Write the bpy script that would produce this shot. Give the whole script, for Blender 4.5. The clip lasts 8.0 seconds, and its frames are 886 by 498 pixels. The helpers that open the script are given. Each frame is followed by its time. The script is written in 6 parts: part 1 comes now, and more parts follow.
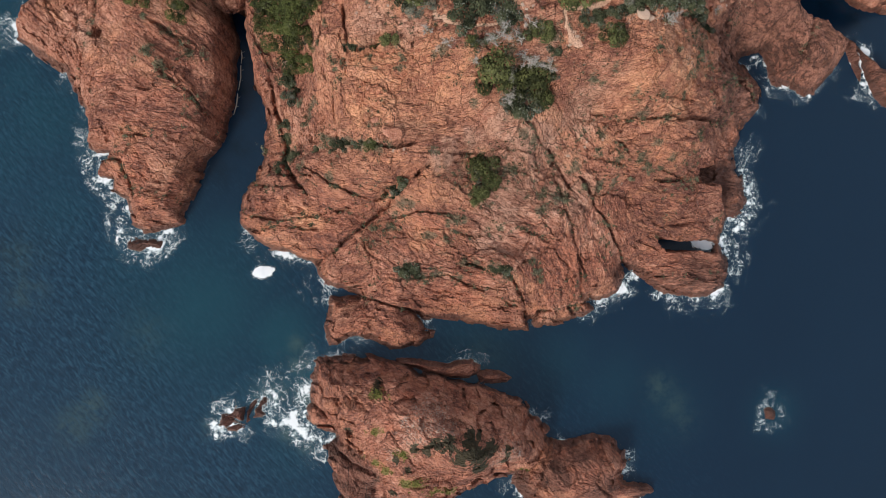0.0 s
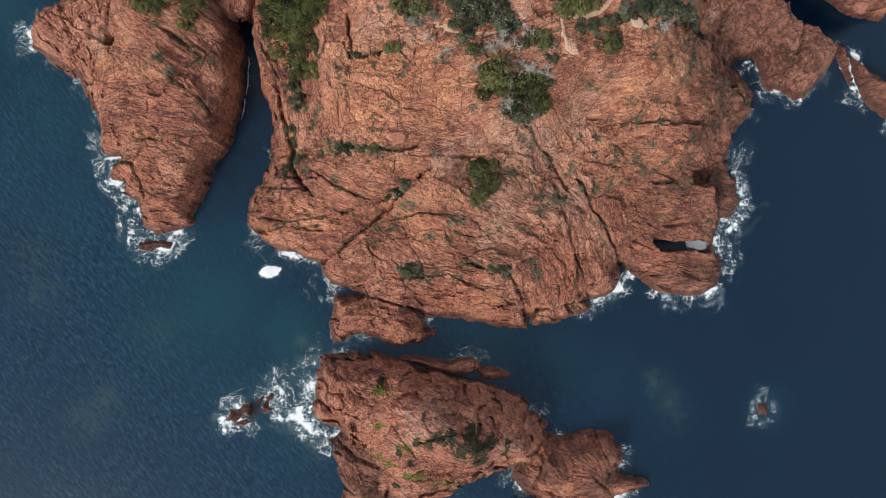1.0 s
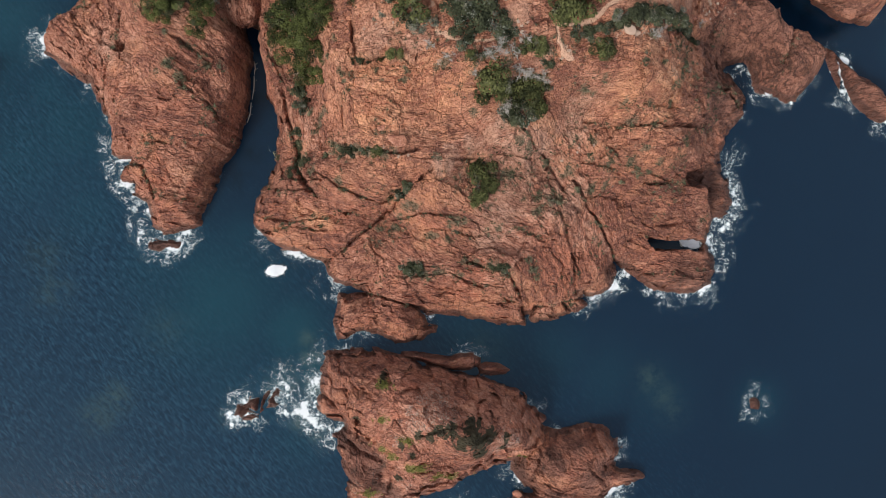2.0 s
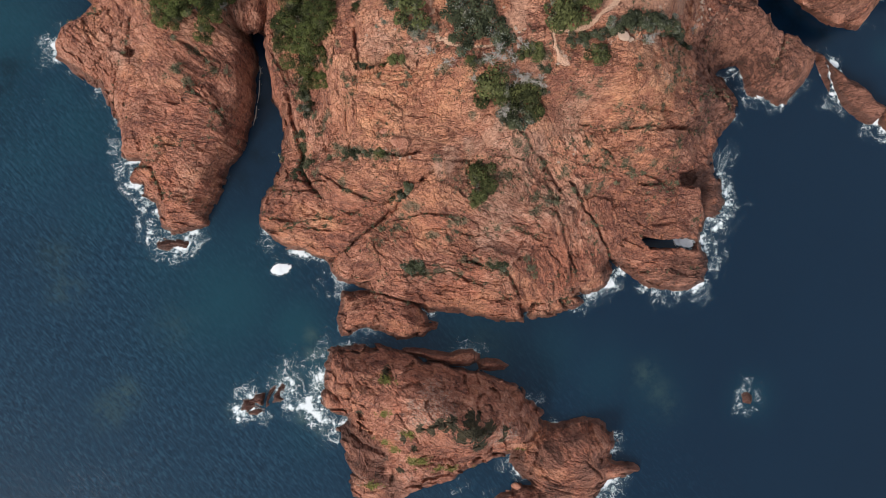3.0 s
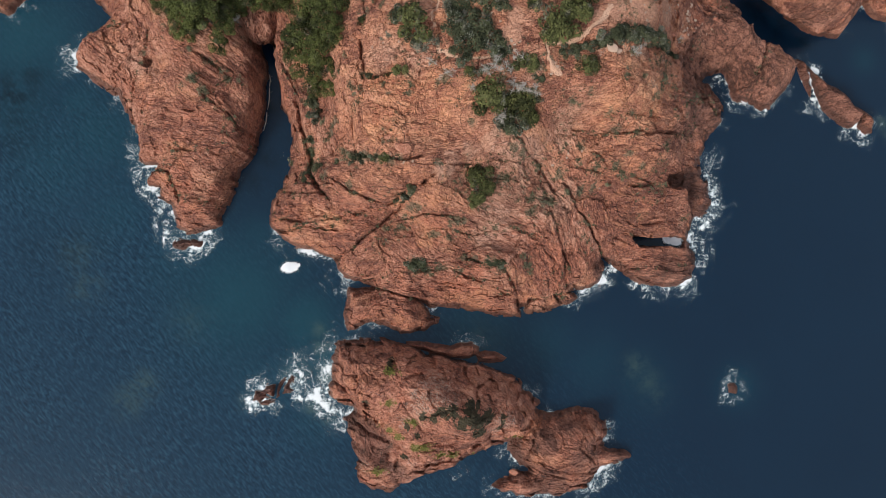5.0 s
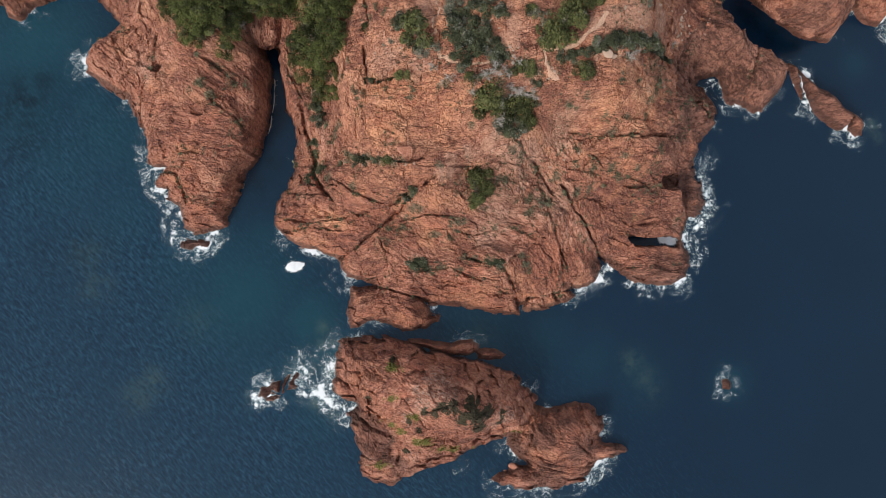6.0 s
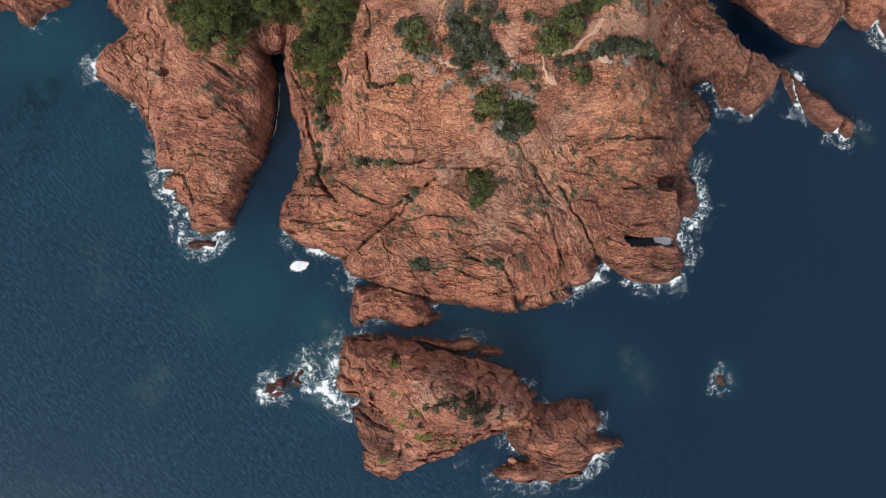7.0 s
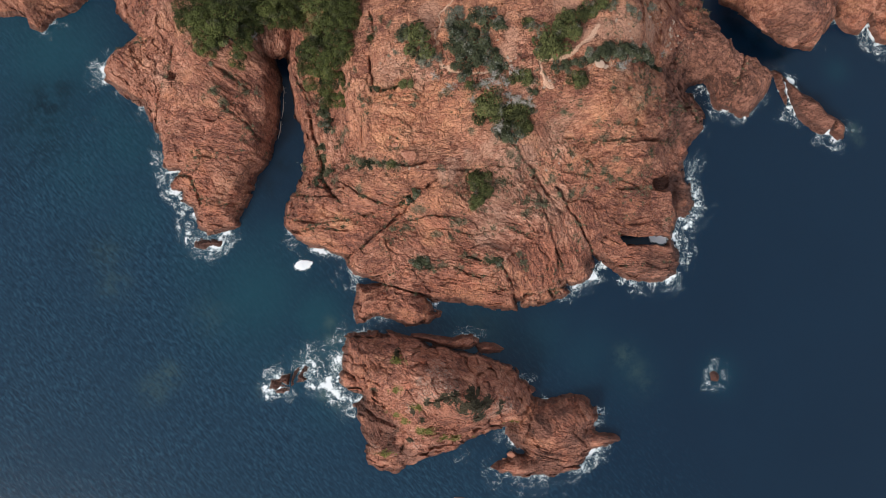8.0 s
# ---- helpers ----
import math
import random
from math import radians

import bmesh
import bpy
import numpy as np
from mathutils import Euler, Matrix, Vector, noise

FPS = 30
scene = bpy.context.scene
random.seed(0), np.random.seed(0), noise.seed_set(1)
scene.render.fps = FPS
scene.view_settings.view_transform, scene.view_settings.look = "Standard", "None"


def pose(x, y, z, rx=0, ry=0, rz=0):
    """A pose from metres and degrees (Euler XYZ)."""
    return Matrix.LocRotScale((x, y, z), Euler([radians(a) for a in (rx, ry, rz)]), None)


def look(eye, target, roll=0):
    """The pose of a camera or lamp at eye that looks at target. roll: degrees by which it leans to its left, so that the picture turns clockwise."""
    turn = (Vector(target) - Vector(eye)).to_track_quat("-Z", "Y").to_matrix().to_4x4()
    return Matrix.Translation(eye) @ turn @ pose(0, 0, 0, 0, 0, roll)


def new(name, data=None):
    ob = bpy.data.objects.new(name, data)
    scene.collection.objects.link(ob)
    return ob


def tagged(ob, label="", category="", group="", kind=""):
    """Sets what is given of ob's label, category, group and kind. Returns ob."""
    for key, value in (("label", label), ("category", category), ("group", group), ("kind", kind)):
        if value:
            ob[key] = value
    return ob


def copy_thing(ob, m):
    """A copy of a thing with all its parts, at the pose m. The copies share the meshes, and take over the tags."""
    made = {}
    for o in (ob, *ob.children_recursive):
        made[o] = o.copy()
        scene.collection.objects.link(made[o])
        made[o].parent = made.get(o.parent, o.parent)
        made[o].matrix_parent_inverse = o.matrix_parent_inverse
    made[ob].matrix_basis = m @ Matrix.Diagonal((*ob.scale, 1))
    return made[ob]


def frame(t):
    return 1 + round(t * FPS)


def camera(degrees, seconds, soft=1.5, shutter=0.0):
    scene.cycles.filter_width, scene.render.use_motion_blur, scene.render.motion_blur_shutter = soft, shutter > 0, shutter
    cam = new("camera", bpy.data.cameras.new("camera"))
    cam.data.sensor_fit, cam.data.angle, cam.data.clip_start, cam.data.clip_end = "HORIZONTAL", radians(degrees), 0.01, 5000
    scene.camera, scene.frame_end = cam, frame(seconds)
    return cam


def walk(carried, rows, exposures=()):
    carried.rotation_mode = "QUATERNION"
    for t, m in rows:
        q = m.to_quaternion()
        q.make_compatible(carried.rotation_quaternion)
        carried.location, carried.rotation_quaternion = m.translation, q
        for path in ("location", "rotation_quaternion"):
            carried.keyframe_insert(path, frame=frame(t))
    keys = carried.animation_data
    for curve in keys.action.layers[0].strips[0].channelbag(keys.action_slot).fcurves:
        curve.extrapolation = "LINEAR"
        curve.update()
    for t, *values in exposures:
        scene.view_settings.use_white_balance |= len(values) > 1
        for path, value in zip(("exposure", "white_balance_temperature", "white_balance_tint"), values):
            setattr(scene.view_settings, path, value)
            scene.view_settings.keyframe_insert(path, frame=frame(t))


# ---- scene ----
cam = camera(70, 8.0, soft=0.8)

# seconds, place in metres, turn in degrees: a drone that rises while it looks almost straight down
PATH = [
    (0.0, 1.876, 1.413, 74.036, 2.022, -3.754, 0.570),
    (0.5, 1.811, 1.302, 75.145, 2.099, -3.681, 0.544),
    (1.0, 1.739, 1.194, 76.252, 2.146, -3.632, 0.509),
    (1.5, 1.660, 1.089, 77.356, 2.171, -3.603, 0.468),
    (2.0, 1.574, 0.987, 78.458, 2.181, -3.589, 0.425),
    (2.5, 1.481, 0.888, 79.557, 2.182, -3.586, 0.380),
    (3.0, 1.381, 0.792, 80.655, 2.180, -3.590, 0.335),
    (3.5, 1.274, 0.699, 81.750, 2.177, -3.600, 0.292),
    (4.0, 1.160, 0.609, 82.842, 2.177, -3.612, 0.251),
    (4.5, 1.040, 0.522, 83.933, 2.180, -3.626, 0.213),
    (5.0, 0.912, 0.439, 85.021, 2.188, -3.640, 0.177),
    (5.5, 0.777, 0.358, 86.106, 2.200, -3.655, 0.145),
    (6.0, 0.636, 0.280, 87.190, 2.213, -3.670, 0.115),
    (6.5, 0.487, 0.206, 88.271, 2.225, -3.687, 0.087),
    (7.0, 0.332, 0.134, 89.350, 2.232, -3.707, 0.060),
    (7.5, 0.169, 0.066, 90.426, 2.227, -3.732, 0.031),
    (8.0, 0.000, 0.000, 91.500, 2.205, -3.765, 0.000),
]
walk(cam, [(t, pose(*row)) for t, *row in PATH])

# ---- sky, sun and exposure: a bright overcast, lighter towards the south-west ----
SUN_TURN, SUN_HEIGHT = radians(226), radians(37)
world = bpy.data.worlds.new("world")
scene.world = world
world.use_nodes = True
sky = world.node_tree.nodes.new("ShaderNodeTexSky")
sky.sky_type, sky.sun_disc = "NISHITA", False
sky.sun_elevation, sky.sun_rotation = SUN_HEIGHT, SUN_TURN
sky.air_density, sky.dust_density, sky.ozone_density = 1.0, 2.5, 1.0
backdrop = world.node_tree.nodes["Background"]
backdrop.inputs["Strength"].default_value = 0.127
cloud = world.node_tree.nodes.new("ShaderNodeMix")
cloud.data_type = "RGBA"
cloud.inputs["Factor"].default_value = 0.65
cloud.inputs[7].default_value = (4.6, 4.75, 5.0, 1)
world.node_tree.links.new(sky.outputs["Color"], cloud.inputs[6])
world.node_tree.links.new(cloud.outputs[2], backdrop.inputs["Color"])

lamp = bpy.data.lights.new("sun", "SUN")
lamp.energy, lamp.angle, lamp.color = 1.8, radians(16), (1.0, 0.95, 0.885)
sun = new("sun", lamp)
way = Vector((math.sin(SUN_TURN) * math.cos(SUN_HEIGHT), math.cos(SUN_TURN) * math.cos(SUN_HEIGHT), math.sin(SUN_HEIGHT)))
sun.matrix_world = look(way * 200, (0, 0, 0))
scene.view_settings.exposure = 0.6

# ---- materials ----
class Nodes:
    """A short way to write a node material."""

    def __init__(self, name):
        self.material = bpy.data.materials.new(name)
        self.material.use_nodes = True
        self.tree = self.material.node_tree
        self.shader = self.tree.nodes["Principled BSDF"]
        self.out = self.tree.nodes["Material Output"]
        self.place = self.tree.nodes.new("ShaderNodeNewGeometry").outputs["Position"]

    def add(self, kind, **values):
        node = self.tree.nodes.new(kind)
        for key, value in values.items():
            self.put(node.inputs[key.replace("_", " ")], value)
        return node

    def put(self, socket, value):
        if isinstance(value, bpy.types.NodeSocket):
            self.tree.links.new(value, socket)
        elif isinstance(value, tuple) and len(value) == 3 and socket.type == "RGBA":
            socket.default_value = (*value, 1)
        else:
            socket.default_value = value

    def stretched(self, size, turn=0.0, vector=None):
        node = self.add("ShaderNodeMapping", Vector=vector or self.place)
        node.inputs["Scale"].default_value = size
        node.inputs["Rotation"].default_value = (0, 0, turn)
        return node.outputs["Vector"]

    def turned(self, turn, vector=None):
        node = self.add("ShaderNodeMapping", Vector=vector or self.place)
        node.inputs["Rotation"].default_value = (0, 0, turn)
        return node.outputs["Vector"]

    def noise(self, scale, detail=4.0, rough=0.55, vector=None, distort=0.0):
        node = self.add("ShaderNodeTexNoise", Vector=vector or self.place, Scale=scale, Detail=detail, Roughness=rough, Distortion=distort)
        return node.outputs["Fac"]

    def joints(self, scale, vector=None):
        node = self.tree.nodes.new("ShaderNodeTexVoronoi")
        node.feature = "DISTANCE_TO_EDGE"
        self.put(node.inputs["Vector"], vector or self.place)
        node.inputs["Scale"].default_value = scale
        return node.outputs["Distance"]

    def cells(self, scale, vector=None):
        """A random value for each block, and how far its colour strays."""
        node = self.tree.nodes.new("ShaderNodeTexVoronoi")
        self.put(node.inputs["Vector"], vector or self.place)
        node.inputs["Scale"].default_value = scale
        return self.add("ShaderNodeSeparateColor", Color=node.outputs["Color"]).outputs[0]

    def facets(self, scale, vector):
        """Flat faces, each tilted its own way."""
        node = self.tree.nodes.new("ShaderNodeTexVoronoi")
        self.put(node.inputs["Vector"], vector)
        node.inputs["Scale"].default_value = scale
        from_middle = self.vectors("SUBTRACT", vector, node.outputs["Position"])
        lean = self.vectors("SUBTRACT", node.outputs["Color"], (0.5, 0.5, 0.5))
        return self.vectors("DOT_PRODUCT", from_middle, lean, "Value")

    def vectors(self, kind, a, b, output="Vector"):
        node = self.tree.nodes.new("ShaderNodeVectorMath")
        node.operation = kind
        self.put(node.inputs[0], a)
        self.put(node.inputs[1], b)
        return node.outputs[output]

    def warped(self, amount, scale, vector=None):
        node = self.add("ShaderNodeTexNoise", Vector=vector or self.place, Scale=scale, Detail=3.0)
        mixed = self.tree.nodes.new("ShaderNodeVectorMath")
        mixed.operation = "MULTIPLY_ADD"
        self.put(mixed.inputs[0], node.outputs["Color"])
        mixed.inputs[1].default_value = (amount, amount, amount)
        self.put(mixed.inputs[2], vector or self.place)
        return mixed.outputs[0]

    def attribute(self, name, output="Fac"):
        node = self.tree.nodes.new("ShaderNodeAttribute")
        node.attribute_name = name
        return node.outputs[output]

    def sums(self, kind, a, b=0.5):
        node = self.tree.nodes.new("ShaderNodeMath")
        node.operation = kind
        self.put(node.inputs[0], a)
        self.put(node.inputs[1], b)
        return node.outputs[0]

    def ease(self, value, low, high, to_low=0.0, to_high=1.0):
        node = self.tree.nodes.new("ShaderNodeMapRange")
        node.interpolation_type = "SMOOTHSTEP"
        for socket, given in zip(node.inputs, (value, low, high, to_low, to_high)):
            self.put(socket, given)
        return node.outputs["Result"]

    def mix(self, share, a, b, kind="MIX"):
        node = self.tree.nodes.new("ShaderNodeMix")
        node.data_type, node.blend_type = "RGBA", kind
        self.put(node.inputs["Factor"], share)
        self.put(node.inputs[6], a)
        self.put(node.inputs[7], b)
        return node.outputs[2]

    def ramp(self, value, *stops):
        node = self.add("ShaderNodeValToRGB", Fac=value)
        while len(node.color_ramp.elements) < len(stops):
            node.color_ramp.elements.new(0.5)
        for element, (at, colour) in zip(node.color_ramp.elements, stops):
            element.position, element.color = at, (*colour, 1)
        return node.outputs["Color"]

    def bump(self, height, strength, distance, normal=None):
        node = self.add("ShaderNodeBump", Height=height, Strength=strength, Distance=distance)
        if normal:
            self.put(node.inputs["Normal"], normal)
        return node.outputs["Normal"]

    def finish(self, colour, rough=0.9, normal=None, **more):
        self.put(self.shader.inputs["Base Color"], colour)
        self.put(self.shader.inputs["Roughness"], rough)
        if normal:
            self.put(self.shader.inputs["Normal"], normal)
        for key, value in more.items():
            self.put(self.shader.inputs[key.replace("_", " ")], value)
        return self.material


def rock_material(name, dark, mean, light, orange, grain, gloom):
    """Weathered red rhyolite with joints, streaks, pale lichen, soil, moss, herbs, grass and a wet foot."""
    m = Nodes(name)
    bedding = m.attribute("bedding", "Vector")
    wide = m.noise(0.13, 3)
    patch = m.noise(0.55, 5, 0.62, distort=0.4)
    fine = m.noise(3.2, 8, 0.68)
    grit = m.noise(14.0, 4, 0.7)
    streak = m.noise(1.0, 7, 0.66, vector=m.stretched((0.3, 2.2, 0.5), 0.0, bedding), distort=0.25)
    seams = m.warped(0.5, 1.3, m.stretched((0.38, 1.35, 0.6), 0.0, bedding))
    shards = m.warped(0.25, 2.5, m.stretched((0.8, 1.5, 0.8), 0.1, bedding))
    slab, chip = m.cells(1.1, seams), m.cells(2.6, shards)
    blend = m.sums("ADD", m.sums("MULTIPLY", patch, 0.24), m.sums("MULTIPLY", streak, 0.15))
    blend = m.sums("ADD", blend, m.sums("MULTIPLY", fine, 0.28))
    blend = m.sums("ADD", blend, m.sums("ADD", m.sums("MULTIPLY", slab, 0.09), m.sums("MULTIPLY", chip, 0.10)))
    blend = m.sums("ADD", blend, m.sums("MULTIPLY", m.sums("SUBTRACT", m.noise(0.15, 5, 0.6, distort=0.6), 0.45), 0.34))
    shade = m.ease(blend, 0.34, 0.55)
    colour = m.ramp(blend, (0.335, dark), (0.435, mean), (0.555, light))
    red = m.ease(m.sums("ADD", m.noise(0.2, 6, 0.62, distort=0.6), m.sums("MULTIPLY", m.attribute("red"), 0.22)), 0.44, 0.64)
    colour = m.mix(m.sums("MULTIPLY", red, 0.85), colour, m.mix(shade, dark, (light[0] * 0.84, light[1] * 0.58, light[2] * 0.48)))
    warm = m.sums("MULTIPLY", m.attribute("warm"), m.ease(m.sums("ADD", m.sums("MULTIPLY", wide, 0.6), m.sums("MULTIPLY", patch, 0.4)), 0.3, 0.62))
    colour = m.mix(m.sums("MULTIPLY", warm, 0.65), colour, m.mix(shade, mean, orange))
    ochre = m.ease(m.noise(0.17, 7, 0.62, vector=m.stretched((0.8, 1.2, 1), 0.3), distort=0.8), 0.50, 0.62)
    colour = m.mix(m.sums("MULTIPLY", ochre, 0.4), colour, m.mix(shade, mean, (light[0] * 1.08, light[1] * 1.0, light[2] * 0.74)))
    bare = m.ease(m.sums("ADD", m.attribute("orange"), m.sums("MULTIPLY", patch, 0.5)), 0.5, 1.05, 0.0, 0.85)
    colour = m.mix(bare, colour, m.mix(shade, (mean[0] * 1.1, mean[1] * 0.98, mean[2] * 0.85), (orange[0] * 1.03, orange[1] * 1.04, orange[2] * 1.04)))
    dusty = m.ease(m.sums("ADD", m.attribute("tan"), m.sums("MULTIPLY", m.noise(0.5, 7, 0.7, distort=0.7), 1.1)), 0.75, 1.25)
    colour = m.mix(m.sums("MULTIPLY", dusty, 0.7), colour, m.mix(shade, (mean[0] * 0.9, mean[1] * 1.05, mean[2] * 1.1), (light[0] * 0.98, light[1] * 1.14, light[2] * 1.2)))
    pale = m.ease(m.noise(1.7, 6, 0.7, distort=0.5), 0.58, 0.72)
    colour = m.mix(m.sums("MULTIPLY", pale, 0.4), colour, tuple(min(1, 0.6 * a + 0.4 * b + 0.06) for a, b in zip(light, (0.5, 0.33, 0.25))))
    fleck = m.noise(6.0, 3, 0.6)
    colour = m.mix(m.ease(fleck, 0.56, 0.68, 0.0, 0.45), colour, tuple(min(0.8, a * 1.15 + b) for a, b in zip(light, (0.05, 0.06, 0.055))))
    colour = m.mix(m.ease(m.noise(4.2, 4, 0.65), 0.42, 0.32, 0.0, 0.5), colour, tuple(0.6 * a for a in dark))
    stain = m.ease(m.noise(0.8, 6, 0.65, vector=m.stretched((1.2, 0.5, 1), grain + 0.6), distort=1.0), 0.60, 0.74)
    colour = m.mix(m.sums("MULTIPLY", stain, 0.5), colour, tuple(0.45 * a for a in dark))
    crack = m.sums("MINIMUM", m.joints(0.55, seams), m.sums("MULTIPLY", m.joints(1.1, seams), 1.6))
    crack = m.sums("MINIMUM", crack, m.sums("MULTIPLY", m.joints(2.6, shards), 2.2))
    rubble = m.warped(0.6, 0.8)
    chaos = m.sums("MINIMUM", m.joints(0.75, rubble), m.sums("MULTIPLY", m.joints(1.9, rubble), 1.8))
    where = m.ease(m.noise(0.12, 3), 0.52, 0.62)
    crack = m.sums("ADD", m.sums("MULTIPLY", crack, m.sums("SUBTRACT", 1.0, where)), m.sums("MULTIPLY", chaos, where))
    soil = m.ease(m.sums("ADD", m.attribute("soil"), m.sums("MULTIPLY", patch, 0.6)), 0.62, 0.95)
    line = m.sums("MULTIPLY", m.ease(crack, 0.0, 0.055, 1.0, 0.0), m.sums("SUBTRACT", 1.0, soil))
    line = m.sums("MULTIPLY", line, m.ease(m.noise(0.35, 6, 0.65), 0.49, 0.60))
    split = m.joints(0.17, m.warped(1.1, 0.5, m.stretched((0.6, 1.2, 0.4), 0.2, bedding)))
    split = m.sums("MULTIPLY", m.ease(split, 0.001, 0.007, 0.8, 0.0), m.ease(m.noise(0.3, 4), 0.44, 0.54))
    line = m.sums("MAXIMUM", m.sums("MULTIPLY", line, m.ease(bare, 0.0, 0.85, 0.55, 0.28)), split)
    colour = m.mix(line, colour, tuple(0.33 * a for a in dark))
    spots = m.ease(m.noise(9.0, 3, 0.65), 0.50, 0.58)
    lichen = m.ease(m.sums("ADD", m.sums("MULTIPLY", m.attribute("lichen"), 0.7), m.sums("MULTIPLY", m.noise(1.5, 6, 0.72, distort=0.6), 2.0)), 1.22, 1.40)
    lichen = m.sums("MULTIPLY", lichen, m.ease(chip, 0.25, 0.45, 0.15, 1.0))
    colour = m.mix(m.sums("MULTIPLY", lichen, m.sums("MULTIPLY", spots, 0.8)), colour, (0.40, 0.36, 0.30))
    earth = m.ramp(m.sums("ADD", m.sums("MULTIPLY", fine, 0.6), m.sums("MULTIPLY", grit, 0.4)), (0.36, (0.27, 0.115, 0.072)), (0.62, (0.66, 0.37, 0.245)))
    colour = m.mix(m.sums("MULTIPLY", soil, 0.7), colour, earth)
    trod = m.ease(m.sums("ADD", m.attribute("trod"), m.sums("MULTIPLY", fine, 0.3)), 0.5, 0.8)
    colour = m.mix(m.sums("MULTIPLY", trod, 0.85), colour, m.mix(grit, (0.50, 0.29, 0.19), (0.70, 0.46, 0.33)))
    herb = m.ease(m.sums("ADD", m.sums("MULTIPLY", m.attribute("herb"), 0.75), m.sums("MULTIPLY", m.noise(1.6, 7, 0.72, distort=0.5), 2.0)), 1.34, 1.66)
    colour = m.mix(m.sums("MULTIPLY", herb, 0.75), colour, m.mix(fine, (0.06, 0.055, 0.028), (0.21, 0.18, 0.115)))
    moss = m.ease(m.sums("ADD", m.sums("MULTIPLY", m.attribute("moss"), 0.62), m.sums("MULTIPLY", m.noise(1.1, 7, 0.7, distort=0.8), 2.0)), 1.30, 1.42)
    colour = m.mix(m.sums("MULTIPLY", moss, 0.94), colour, m.mix(fine, (0.008, 0.010, 0.004), (0.042, 0.046, 0.014)))
    grass = m.ease(m.sums("ADD", m.sums("MULTIPLY", m.attribute("grass"), 0.95), m.sums("MULTIPLY", m.noise(1.8, 7, 0.72), 2.0)), 1.42, 1.56)
    colour = m.mix(m.sums("MULTIPLY", grass, 0.85), colour, m.mix(fine, (0.055, 0.06, 0.012), (0.26, 0.25, 0.05)))
    # dull brown rock, and shade painted into the colour of flanks and walls
    dull_shaded = m.ease(m.sums("ADD", m.attribute("dull_shaded"), m.sums("MULTIPLY", patch, 0.8)), 0.65, 1.0)
    colour = m.mix(m.sums("MULTIPLY", dull_shaded, 0.8), colour, m.mix(line, m.mix(shade, (0.07, 0.03, 0.02), gloom), (0.03, 0.013, 0.01)))
    wet = m.ease(m.sums("ADD", m.attribute("wet"), m.sums("MULTIPLY", patch, 0.7)), 0.55, 1.0)
    colour = m.mix(m.sums("MULTIPLY", wet, 0.7), colour, (0.075, 0.028, 0.018))
    gloss = m.ease(wet, 0.0, 1.0, 0.92, 0.5)
    steps = m.sums("ADD", m.sums("MULTIPLY", slab, 0.3), m.sums("MULTIPLY", chip, 0.3))
    steps = m.sums("ADD", steps, m.sums("MULTIPLY", m.facets(0.75, seams), 1.5))
    steps = m.sums("ADD", steps, m.sums("MULTIPLY", m.facets(2.0, shards), 1.7))
    steps = m.sums("ADD", steps, m.sums("MULTIPLY", m.ease(crack, 0.0, 0.1), 0.4))
    steps = m.sums("MULTIPLY", steps, m.sums("SUBTRACT", 1.0, m.sums("MAXIMUM", trod, m.sums("MULTIPLY", soil, 0.7))))
    tone = m.bump(m.sums("ADD", m.sums("MULTIPLY", fine, 0.75), steps), 1.0, 0.40)
    tone = m.bump(grit, 0.8, 0.06, tone)
    return m.finish(colour, gloss, tone)


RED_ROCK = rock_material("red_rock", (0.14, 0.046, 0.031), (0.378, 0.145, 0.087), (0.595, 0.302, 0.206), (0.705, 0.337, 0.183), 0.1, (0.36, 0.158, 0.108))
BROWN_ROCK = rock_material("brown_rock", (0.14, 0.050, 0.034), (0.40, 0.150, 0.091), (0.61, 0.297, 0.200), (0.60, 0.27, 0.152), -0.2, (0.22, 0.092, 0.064))


